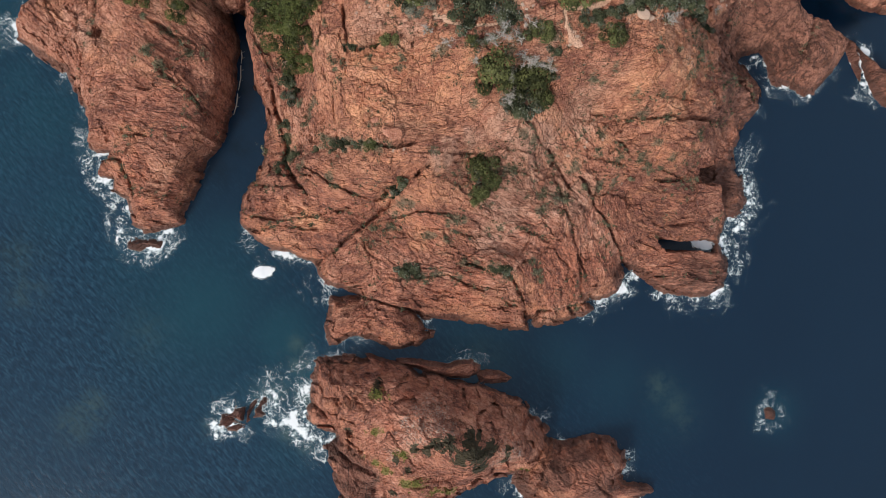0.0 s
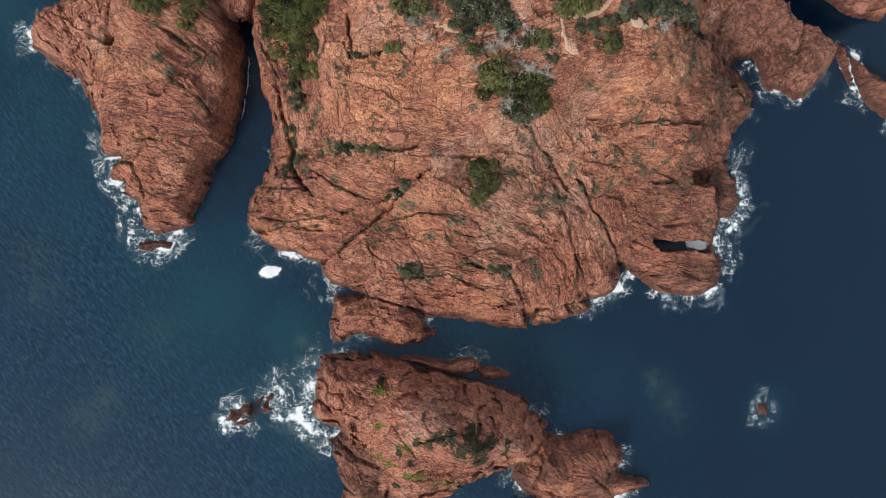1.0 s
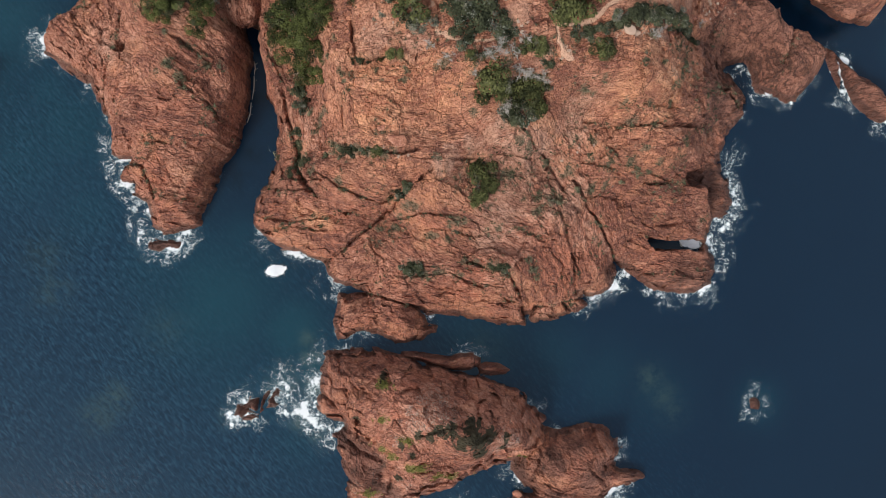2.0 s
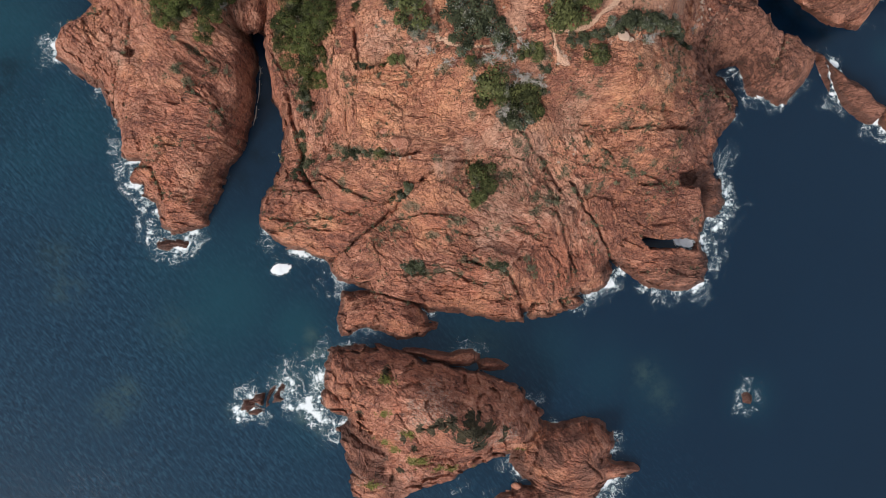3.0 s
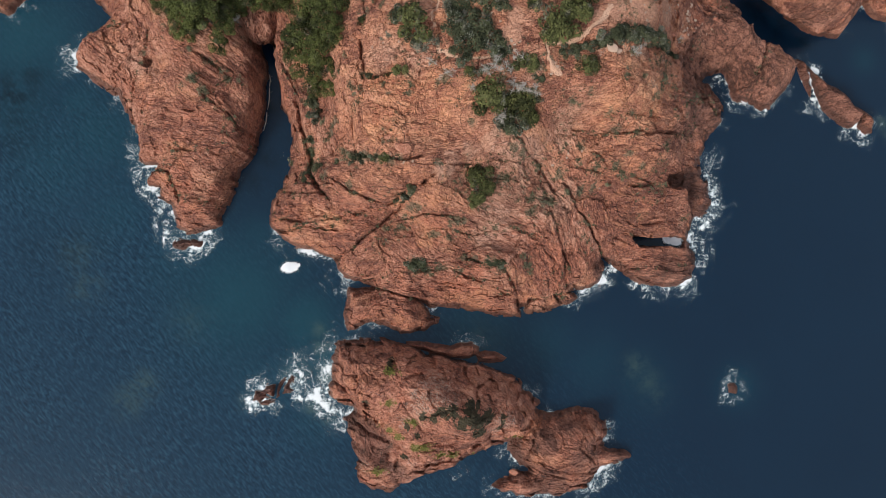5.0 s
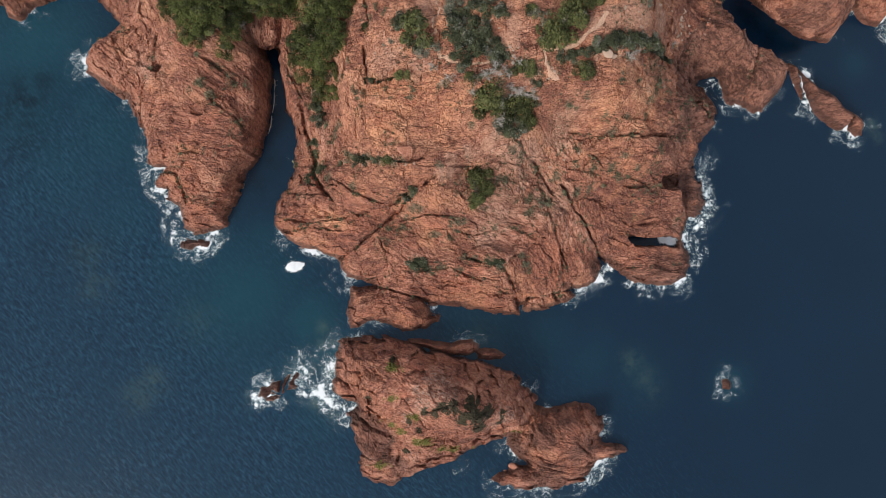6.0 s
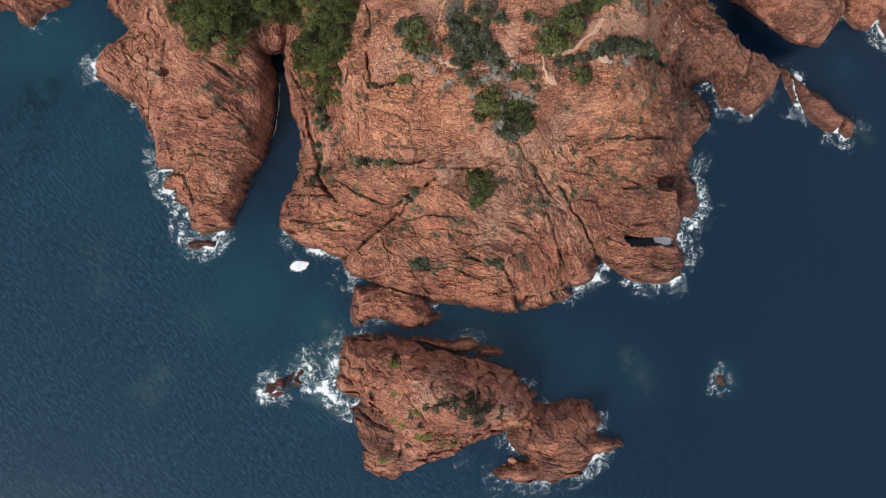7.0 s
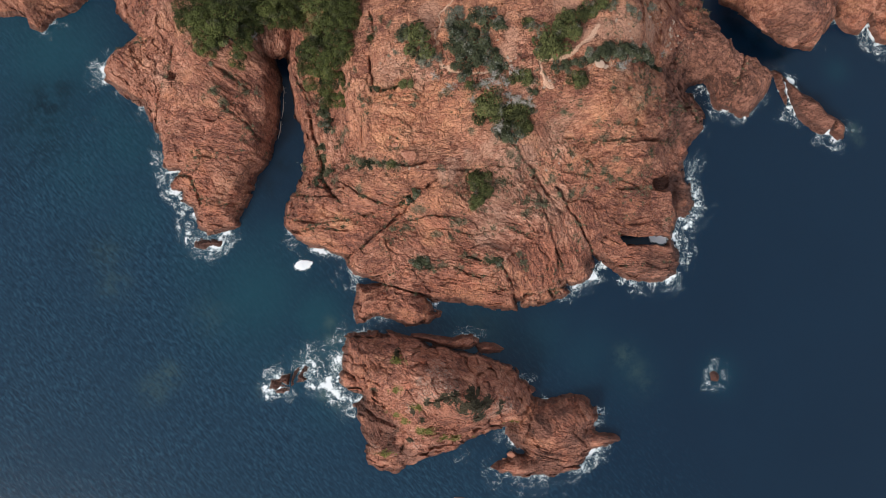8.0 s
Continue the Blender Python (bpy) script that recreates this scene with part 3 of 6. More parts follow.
# foam, shallows and plants: x, y, radius and strength
SPUR_FOAM = [(-42.5, 28.7, 1.1, 1), (-43.0, 27.5, 1.1, 0.8), (-41.3, 30.7, 0.8, 0.6), (-39.6, 25.5, 0.7, 0.5), (-38.0, 24.7, 0.7, 0.4), (-36.2, 23.1,
    0.8, 0.8), (-35.6, 21.5, 0.7, 0.5), (-34.8, 18.7, 0.7, 0.6), (-34.5, 15.5, 1.0, 0.8), (-33.2, 13.5, 1.1, 1), (-32.3, 11.1, 1.0, 1), (-30.8, 9.1,
    1.1, 1.1), (-30.3, 6.7, 1.1, 1.1), (-29.5, 4.7, 1.1, 1), (-26.8, 3.8, 1.3, 1), (-25.2, 5.1, 1.1, 1), (-27.9, 2.9, 1.3, 0.7), (-28.7, 1.5, 1.0,
    0.4), (-31.9, 14.4, 0.7, 0.9), (-20.6, 13.2, 0.7, 0.4), (-14.6, 15.7, 0.5, 0.3), (-43.4, 21.4, 0.6, 0.5)]
BAY_FOAM = [(-16.3, 6.1, 0.8, 0.7), (-15.7, 4.0, 1.0, 0.8), (-11.3, 3.0, 1.2, 0.9), (-8.9, 2.0, 1.0, 0.7), (-6.9, -0.5, 1.1, 0.8), (-8.9, 0.3, 1.0,
    0.4), (-10.9, -0.9, 0.7, 0.7), (-9.9, -0.8, 0.7, 0.6), (-12.5, -0.6, 0.5, 0.6), (-6.9, -5.7, 0.7, 0.6), (-5.6, -7.5, 1.5, 0.6), (-3.2, -6.5, 1.2,
    0.5), (-8.8, -8.5, 1.1, 0.6), (4.9, -4.6, 0.7, 0.7), (9.8, -8.4, 0.8, 0.7), (11.0, -9.0, 0.7, 0.7), (8.3, -8.6, 0.7, 0.5), (8.6, -10.4, 0.5, 0.6),
    (-14.9, 1.1, 0.6, 0.5)]
SURF_FOAM = [(-9.5, -10.1, 1.2, 0.55), (-9.5, -12.5, 1.3, 0.75), (-11.9, -10.9, 1.5, 0.55), (-14.4, -11.7, 1.2, 0.6), (-12.6, -13.3, 1.5, 0.8),
    (-10.8, -15.7, 1.6, 1.1), (-9.6, -17.3, 1.5, 1), (-8.0, -18.1, 1.2, 0.8), (-7.2, -19.3, 1.1, 0.6), (-8.8, -20.1, 1.0, 0.4), (-17.5, -14.0, 1.2,
    0.7), (-18.3, -16.4, 1.2, 0.9), (-19.5, -16.4, 1.0, 0.5), (-16.7, -17.2, 1.0, 0.6), (-5.6, -17.8, 0.7, 0.8), (-13.2, -10.9, 1.0, 0.9)]
ISLAND_FOAM = [(18.4, -15.2, 0.7, 0.6), (20.5, -18.3, 0.8, 0.7), (28.4, -21.5, 0.8, 0.8), (29.2, -20.7, 0.7, 0.7), (27.9, -25.9, 1.2, 1.1), (29.2,
    -25.2, 0.8, 0.9), (26.7, -27.7, 1.2, 1), (24.6, -29.0, 1.4, 0.8), (20.4, -29.5, 1.6, 0.7), (17.1, -30.3, 1.8, 0.6), (19.6, -31.1, 1.5, 0.6),
    (14.6, -30.5, 1.3, 0.6), (12.6, -28.5, 0.7, 0.7), (14.3, -23.3, 1.0, 0.7), (13.0, -23.0, 0.8, 0.6), (16.7, -24.5, 0.7, 0.8), (8.9, -26.4, 0.7,
    0.5), (9.3, -27.4, 0.7, 0.4), (12.2, -27.3, 0.7, 0.4), (13.8, -31.7, 1.2, 0.6), (20.4, -32.1, 1.1, 0.4)]
EAST_FOAM = [(29.5, 1.5, 0.8, 1), (28.2, -0.5, 1.1, 0.9), (26.0, -2.1, 1.1, 0.8), (23.9, -3.5, 1.0, 0.6), (17.2, -5.1, 0.5, 0.6), (32.8, -0.9, 0.8,
    0.7), (34.9, -1.8, 1.1, 0.7), (37.5, -1.8, 1.1, 0.8), (40.1, -1.0, 1.1, 1), (38.3, 5.0, 0.7, 2), (37.6, 5.0, 0.5, 1.8), (40.6, 5.0, 1.1, 1),
    (42.3, 3.7, 1.2, 0.8), (42.7, 2.0, 1.1, 0.7), (42.4, 7.5, 1.1, 1), (43.7, 8.3, 1.0, 0.9), (44.6, 10.0, 1.1, 0.9), (45.9, 9.6, 0.7, 0.7), (44.2,
    12.2, 1.1, 0.8), (43.3, 13.8, 0.8, 0.9), (43.8, 15.6, 1.1, 0.8), (44.5, 16.8, 1.0, 0.6)]
NORTHEAST_FOAM_FIRST = [(45.2, 21.7, 0.7, 0.8), (45.7, 26.0, 0.7, 0.6), (48.8, 24.3, 0.7, 0.9), (43.8, 27.1, 0.6, 0.9), (44.9, 27.5, 0.6, 0.9), (46.2,
    25.8, 0.6, 0.8), (47.3, 24.7, 0.6, 0.9), (50.1, 23.7, 0.6, 0.8), (51.6, 23.2, 0.6, 0.9), (46.3, 27.1, 0.5, 0.6), (51.8, 23.3, 0.8, 0.6), (53.2,
    24.8, 0.8, 0.5), (54.5, 26.7, 0.7, 0.6), (56.0, 30.3, 0.7, 0.6), (58.6, 29.5, 0.8, 1.1), (58.3, 28.7, 0.5, 1.6), (58.7, 27.4, 0.5, 1.8), (59.0,
    25.9, 0.5, 1.8), (59.4, 24.7, 0.7, 1.5), (57.6, 23.9, 1.1, 0.9)]
NORTHEAST_FOAM_SECOND = [(59.8, 23.3, 1.0, 0.8), (65.0, 21.7, 0.6, 1.8), (65.2, 22.5, 0.4, 1.6), (63.3, 20.3, 1.0, 0.8), (66.0, 19.8, 1.1, 0.9),
    (67.8, 21.3, 1.0, 0.7), (67.6, 23.2, 0.8, 0.5), (63.2, 34.7, 0.8, 0.6), (65.7, 38.4, 0.5, 0.6), (70.5, 37.7, 0.8, 1), (70.9, 35.5, 1.2, 1), (72.7,
    34.5, 1.2, 1), (73.6, 33.4, 1.2, 0.8)]
NORTHEAST_FOAM = NORTHEAST_FOAM_FIRST + NORTHEAST_FOAM_SECOND
COVE_FOAM = [(-50.2, 33.9, 0.8, 0.5), (-49.1, 34.8, 0.7, 0.7), (-47.1, 34.6, 0.5, 0.6)]
REEF_FOAM = [(46.4, -13.4, 0.9, 0.5), (45.1, -14.4, 0.8, 0.5), (45.2, -15.9, 0.9, 0.5), (47.4, -16.2, 0.9, 0.48), (46.2, -17.2, 0.8, 0.4), (47.9, -14.6, 0.8, 0.42)]
FOAM_RAFT = [(-14.6, 1.1, 0.5, 1.7), (-14.1, 1.3, 0.55, 1.8), (-13.5, 1.2, 0.5, 1.7), (-14.0, 0.8, 0.5, 1.7), (-12.9, 1.3, 0.25, 1.2)]
SHALLOWS = [(-13.2, -12.5, 4.9, 0.55), (-18.3, -11.7, 4.9, 0.4), (-10.4, -18.9, 3.7, 0.4), (9.8, -7.8, 4.9, 0.5), (15.6, -8.7, 4.1, 0.35), (-44.4,
    15.4, 7.4, 0.55), (-49.2, 22.5, 7.4, 0.6), (-36.6, 8.3, 4.9, 0.45), (-38.7, 18.7, 6.1, 0.7), (-41.5, 22.7, 4.1, 0.6), (-35.9, 15.5, 3.3, 0.5),
    (-20.8, -2.9, 9.0, 0.85), (-12.1, -6.1, 4.9, 0.9), (-49.4, 31.4, 9.8, 0.9), (-54.8, 33.6, 5.7, 0.7), (-27.9, 1.1, 5.7, 0.5), (-37.4, 12.3, 5.7,
    0.35), (-9.2, -11.3, 2.6, 1), (9.0, -7.4, 7.4, 0.25), (66.3, 31.0, 2.0, 0.35), (-18.5, 5.2, 3.3, 0.5), (-9.7, -6.1, 2.0, 0.5), (13, -8, 5, 0.45), (20, -9.5, 5, 0.4), (27, -12, 5, 0.3), (33, -14, 5, 0.25), (47, -15, 3, 0.4)]
PALE_BED = [(-9.5, -9.3, 1.1, 0.9), (-10.0, -7.1, 1.0, 0.5), (-9.0, -13.3, 1.0, 0.9), (-10.7, -17.3, 1.1, 0.7), (-12.8, -12.5, 1.6, 0.5), (-8.8,
    -18.9, 0.8, 0.6), (-32.7, -14.3, 1.8, 0.6), (-34.6, -16.2, 2.0, 0.45), (-41.1, 2.7, 2.6, 0.3), (-40.2, -1.3, 2.5, 0.3), (32.7, -12.1, 1.6, 0.4),
    (34.4, -14.2, 1.6, 0.3), (35.6, -16.2, 1.6, 0.25), (68.7, 21.9, 1.1, 0.6), (-19.5, -16.6, 1.0, 0.6), (-5.6, -14.2, 0.1, 0), (69.6, 20.2, 0.8,
    0.4), (-27.0, -6.0, 2.5, 0.2), (11.4, -8.7, 2.5, 0.2)]
# seaweed in the west; channel and northeast inlet spots paint the walls' shade
DARK_BED_SHADE = [(-50.3, 23.3, 3.3, 0.8), (-51.4, 19.3, 3.7, 0.6), (-47.7, 25.8, 2.0, 0.6), (-53.5, 15.3, 3.3, 0.4), (-42.6, 4.3, 3.3, 0.3), (-46.4, 2.7,
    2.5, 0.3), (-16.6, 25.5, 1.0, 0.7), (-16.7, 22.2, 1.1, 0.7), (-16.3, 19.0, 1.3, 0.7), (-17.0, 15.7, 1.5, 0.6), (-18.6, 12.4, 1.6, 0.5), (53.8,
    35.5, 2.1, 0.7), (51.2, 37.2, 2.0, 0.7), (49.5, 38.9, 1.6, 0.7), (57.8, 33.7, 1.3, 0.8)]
CALM = [(-17.0, 24.0, 6.0, 1), (-18.0, 15.0, 6.0, 1), (-18.5, 8.0, 5.0, 0.9), (-19.0, -2.0, 8.0, 0.8), (-12.0, -6.0, 5.0, 0.8), (-48.0, 27.0, 9.0, 0.6)]
SKERRY_GULLY = [(57.5, 29.6), (58.1, 27.7), (58.6, 26.0), (59.1, 24.1)]
SKERRY_GULLY_TWO = [(64.2, 20.5), (64.8, 21.9), (65.0, 23.0)]
SPUR_GULLY = [(-33.3, 14.0), (-32.3, 14.3), (-31.1, 14.5)]
LOGS = [(-17.0, 26.9), (-17.0, 25.3), (-17.0, 25.1), (-17.2, 22.2), (-17.3, 21.8), (-17.7, 19.3)]

# plants, faults and paths
GREEN_BUSHES = [(-0.8, 22.8, 0.5), (1.6, 27.1, 1.6), (10.7, 20.5, 1.7), (10.4, 19.2, 1.4), (13.0, 19.4, 1.6), (15.1, 20.1, 1.5), (14.9, 18.8, 1.2),
    (8.2, 21.6, 0.7), (14.8, 28.3, 0.8), (17.2, 27.8, 1.4), (18.1, 26.5, 1.6), (16.3, 26.5, 1.2), (19.4, 28.8, 1.3), (20.6, 30.2, 1.0), (22.1, 31.3,
    1.0), (24.1, 31.6, 0.8), (19.1, 30.1, 0.9), (20.2, 22.9, 1.0), (21.0, 23.3, 0.6), (10.1, 12.0, 1.3), (11.0, 11.3, 0.9), (9.7, 10.3, 1.0), (9.4,
    8.9, 0.6), (14.2, 23.3, 0.9), (13.3, 23.0, 0.7), (-3.9, 28.5, 0.5), (-1.5, 13.5, 0.6), (0.6, 22.7, 0.7)]
DARK_BUSHES = [(-3.8, 23.0, 0.4), (-3.0, 22.8, 0.4), (-2.1, 22.7, 0.3), (-5.1, 13.8, 0.5), (-4.2, 13.9, 0.6), (-3.3, 14.1, 0.5), (-2.5, 13.8, 0.4),
    (-1.5, 13.7, 0.4), (-7.2, 13.8, 0.4), (-11.0, 13.1, 0.5), (-10.2, 12.3, 0.5), (-11.5, 12.4, 0.5), (-9.7, 13.4, 0.5), (-10.8, 17.0, 0.5), (-11.1,
    16.3, 0.5), (-10.3, 15.7, 0.5), (0.4, 28.1, 0.9), (2.3, 25.7, 0.7), (1.6, 26.2, 0.7), (7.2, 28.9, 0.9), (6.4, 28.1, 0.9), (10.2, 29.3, 1.0),
    (11.3, 28.6, 0.8), (8.5, 30.0, 0.8), (7.5, 27.3, 1.3), (6.4, 26.1, 1.2), (8.8, 26.4, 1.2), (10.1, 25.0, 1.0), (8.5, 24.6, 1.2)]
HEDGE_BUSHES = [(21.6, 24.9, 0.6), (22.5, 25.6, 0.7), (23.5, 26.1, 0.7), (24.6, 26.2, 0.75), (25.8, 26.4, 0.75), (27.1, 26.6, 0.7), (28.2, 26.9, 0.7), (29.4, 27.2, 0.65), (30.6, 27.5, 0.65), (32.2, 27.9, 0.5)]
DARK_BUSHES_MORE = [(6.8, 23.7, 0.9), (11.1, 23.9, 0.9), (12.9, 17.4, 1.0), (13.8, 17.8, 1.0), (12.2, 17.6, 0.9), (15.6, 21.7, 0.5), (18.5, 24.4,
    0.6), (19.6, 24.5, 0.8), (20.5, 24.6, 0.6), (22.2, 25.3, 0.6), (23.4, 25.6, 0.7), (24.9, 25.9, 0.7), (26.6, 26.2, 0.7), (28.6, 26.7, 0.7), (31.4,
    27.8, 0.7), (33.2, 27.7, 0.6), (34.5, 27.4, 0.4), (1.0, 10.0, 0.7), (0.4, 9.6, 0.6), (1.8, 10.4, 0.6), (11.6, 2.0, 0.5), (12.9, 1.8, 0.5), (12.3,
    1.7, 0.5), (13.8, 1.2, 0.4), (-10.4, 20.8, 0.8), (-10.6, 21.7, 0.7), (-10.1, 19.7, 0.6), (-11.1, 14.1, 0.6), (-10.6, 15.0, 0.5), (2.7, 1.5, 0.8), (2.0, 1.8, 0.6), (3.5, 1.3, 0.5)]
SILVER_BUSHES = [(26.0, 25.3, 0.5), (32.6, 27.5, 0.6), (29.6, 27.8, 0.5), (27.6, 27.3, 0.5), (6.1, 30.5, 1.1), (5.6, 29.4, 0.7), (6.9, 30.9, 0.7), (3.1, 26.0, 0.9), (2.7, 25.1, 0.7), (4.1, 25.4, 0.6), (11.6, 20.2, 0.8), (13.3,
    20.6, 0.8), (14.6, 20.9, 0.7), (12.6, 19.7, 0.6), (26.1, 26.4, 0.6), (27.9, 26.9, 0.6), (30.5, 27.8, 0.6), (12.9, 22.8, 0.6), (9.5, 22.1, 0.5),
    (19.2, 24.4, 0.5), (21.7, 25.6, 0.5), (23.0, 26.2, 0.4), (24.4, 26.3, 0.5), (-0.8, 26.4, 0.4), (-1.4, 26.1, 0.3), (-11.0, 30.2, 0.6), (-10.1,
    30.4, 0.5), (16.1, 19.9, 0.5), (9.7, 27.8, 0.5), (10.7, 30.3, 0.5), (23.7, 31.8, 0.6), (27.0, 31.4, 0.6), (31.1, 33.5, 0.6), (28.5, 31.0, 0.4)]
GREY_BUSHES = [(10.8, 22.8, 0.8), (11.9, 22.4, 0.7), (13.1, 21.4, 1.0), (14.3, 21.2, 0.8), (11.8, 18.3, 1.0), (13.2, 18.6, 0.7), (15.5, 20.8, 0.7),
    (10.0, 22.1, 0.7), (25.9, 24.6, 0.7), (26.9, 25.6, 0.5), (8.2, 20.6, 0.5), (5.9, 21.9, 0.5), (5.3, 21.7, 0.5), (13.1, 23.7, 0.6), (34.9, 29.4,
    0.6), (4.0, 23.2, 0.5), (-18.5, 32.2, 0.9), (-19.5, 32.7, 0.7), (-10.1, 30.0, 0.8), (-9.3, 29.1, 0.7), (-24.0, 29.7, 0.6), (-10.1, 23.8, 0.7),
    (-20.4, 30.9, 0.6), (-15.3, 32.8, 0.6), (-18.5, 32.0, 0.7), (-17.0, 32.3, 0.6), (-19.6, 31.2, 0.6), (-11.2, 29.4, 0.6), (-10.3, 23.2, 0.6)]
OLIVE_BUSHES = [(-5.1, 14.0, 0.6), (-4.0, 14.2, 0.6), (-2.7, 14.2, 0.6), (-6.2, 14.4, 0.6), (-0.4, 13.6, 0.4), (20.0, 20.0, 0.5), (20.9, 19.8, 0.4),
    (24.8, 21.8, 0.4), (27.6, 22.5, 0.4), (31.1, 22.9, 0.4), (29.8, 21.0, 0.5), (21.7, 20.5, 0.3), (27.7, 18.7, 0.3), (25.2, 18.7, 0.3), (31.7, 19.4,
    0.3), (1.6, 21.5, 0.4), (-0.8, 20.9, 0.3), (2.1, 10.1, 0.4), (1.9, 6.0, 0.4), (-1.2, 6.0, 0.4), (4.6, 0.3, 0.4), (16.6, 1.7, 0.4), (17.1, 0.7,
    0.4), (20.9, 10.4, 0.4)]
OLIVE_BUSHES_MORE = [(19.4, 8.9, 0.4), (22.6, 10.5, 0.4), (26.5, 11.7, 0.4), (28.2, 12.4, 0.4), (-5.0, 21.9, 0.5), (-4.6, 20.9, 0.4), (-1.4, 29.6,
    0.4), (-3.0, 29.7, 0.4), (-7.4, 18.0, 0.4), (-8.3, 16.8, 0.5), (-5.7, 25.5, 0.4), (-6.5, 23.8, 0.4), (-24.4, 23.6, 0.5), (-23.4, 22.6, 0.5),
    (-22.5, 21.4, 0.4), (-13.6, 15.3, 0.6), (-14.6, 14.9, 0.4), (-9.1, 19.2, 0.5), (-2.5, 30.7, 0.4), (27.4, 31.2, 0.5), (25.1, 32.2, 0.5), (38.7,
    37.2, 0.5), (45.1, 37.9, 0.5), (-24.8, 27.3, 0.4)]
TREES_RAVINE = [(-18.1, 34.0, 1.6), (-16.3, 33.4, 1.2), (-14.4, 33.8, 1.3), (-15.9, 35.4, 1.6), (-13.3, 35.5, 1.5), (-19.6, 33.2, 1.3), (-20.6, 31.6, 1.2), (-11.4, 30.6, 1.3), (-12.6, 29.0, 1.0), (-25.6, 31.4, 1.3), (-24.3, 28.6, 0.9), (-6.8, 31.8, 1.2), (-7.2, 27.2, 0.9)]
TREES = [(-26.4, 34.1, 1.9), (-24.8, 35.3, 1.9), (-26.8, 32.2, 1.3), (-23.9, 31.1, 1.8), (-24.9, 29.3, 1.2), (-23.2, 33.9, 2.1), (-21.2, 33.2, 2.0),
    (-22.1, 30.5, 1.5), (-20.6, 29.5, 1.1), (-21.1, 27.5, 1.0), (-20.2, 36.0, 2.0), (-18.9, 33.6, 1.7), (-17.6, 35.3, 2.0), (-15.6, 34.4, 1.6),
    (-13.9, 33.6, 0.9), (-14.9, 37.2, 1.7), (-9.2, 34.2, 1.9), (-7.3, 33.0, 1.6), (-10.1, 32.2, 1.8), (-7.7, 30.6, 1.6), (-7.1, 28.4, 1.0), (-10.2,
    28.0, 1.9), (-12.4, 27.6, 1.2), (-8.5, 26.6, 1.5), (-10.7, 25.5, 1.7), (-8.2, 24.6, 1.2), (-9.8, 23.3, 1.1), (-7.8, 22.4, 0.9), (-6.6, 34.4, 1.3)]
MAIN_FAULTS_FIRST = [(1.1, 0.35, [(-7.9, 2.3), (-5.4, 3.6), (-3.4, 5.2), (-0.8, 7.4), (2.1, 10.1), (4.5, 12.0)]), (1.4, 0.32, [(28.8, 1.8), (25.8,
    5.0), (24.8, 6.9), (22.4, 9.5), (20.5, 11.5)]), (0.7, 0.3, [(17.1, -5.0), (15.1, -1.2), (14.2, 0.5), (12.9, 2.0), (9.2, 2.2)]), (0.5, 0.35,
    [(22.4, -1.3), (21.3, 4.2), (19.1, 8.6), (17.9, 11.5)]), (0.7, 0.3, [(19.8, 10.4), (17.4, 13.7), (15.3, 14.9), (14.0, 16.4)]), (0.9, 0.4, [(39.3,
    18.9), (30.8, 17.5), (25.4, 17.4), (21.1, 17.8)]), (0.5, 0.25, [(31.7, 19.4), (24.8, 18.8)])]
MAIN_FAULTS_SECOND = [(0.6, 0.25, [(-16.4, 7.9), (-11.5, 6.8), (-7.6, 7.3), (-3.8, 8.1)]), (0.6, 0.25, [(-15.7, 5.8), (-10.8, 6.3), (-6.9, 5.8)]),
    (0.5, 0.25, [(-14.7, 11.0), (-11.3, 10.3), (-8.9, 10.5), (-8.2, 9.6)]), (0.8, 0.3, [(-3.5, 22.8), (-3.9, 25.8), (-3.4, 29.1), (-3.9, 32.4)]),
    (0.8, 0.3, [(-25.5, 28.0), (-23.4, 26.6), (-20.5, 24.6), (-23.4, 21.9), (-21.2, 20.4), (-19.8, 18.9), (-19.6, 18.3)]), (0.9, 0.3, [(-40.1, 32.0),
    (-34.5, 31.2), (-30.5, 31.9), (-29.2, 31.9)]), (1.0, 0.3, [(-33.2, 14.1), (-28.5, 13.1), (-28.0, 10.7), (-27.8, 9.6)])]
MAIN_FAULTS_THIRD = [(0.8, 0.3, [(-18.6, 16.6), (-21.5, 16.0), (-23.5, 15.4), (-28.8, 16.0)]), (0.6, 0.3, [(-34.4, 21.7), (-32.3, 25.3), (-30.3,
    30.2)]), (1.2, 0.6, [(-12.5, 22.1), (-12.1, 19.2), (-10.7, 14.9), (-11.1, 13.2), (-8.9, 10.3)]), (1.0, 0.7, [(-0.8, 9.0), (1.0, 10.0), (2.4,
    11.0), (3.5, 11.3)]), (0.7, 0.3, [(-3.5, 22.6), (-4.3, 20.5), (-5.1, 17.5), (-4.4, 14.3), (0.6, 13.4), (3.4, 13.9)]), (0.5, 0.2, [(-2.3, 4.8),
    (-1.5, 2.6), (-0.8, -0.5)]), (0.5, 0.25, [(-7.3, -1.3), (-0.8, 0.3), (6.9, 1.1), (10.8, -0.5), (14.8, -2.4)])]
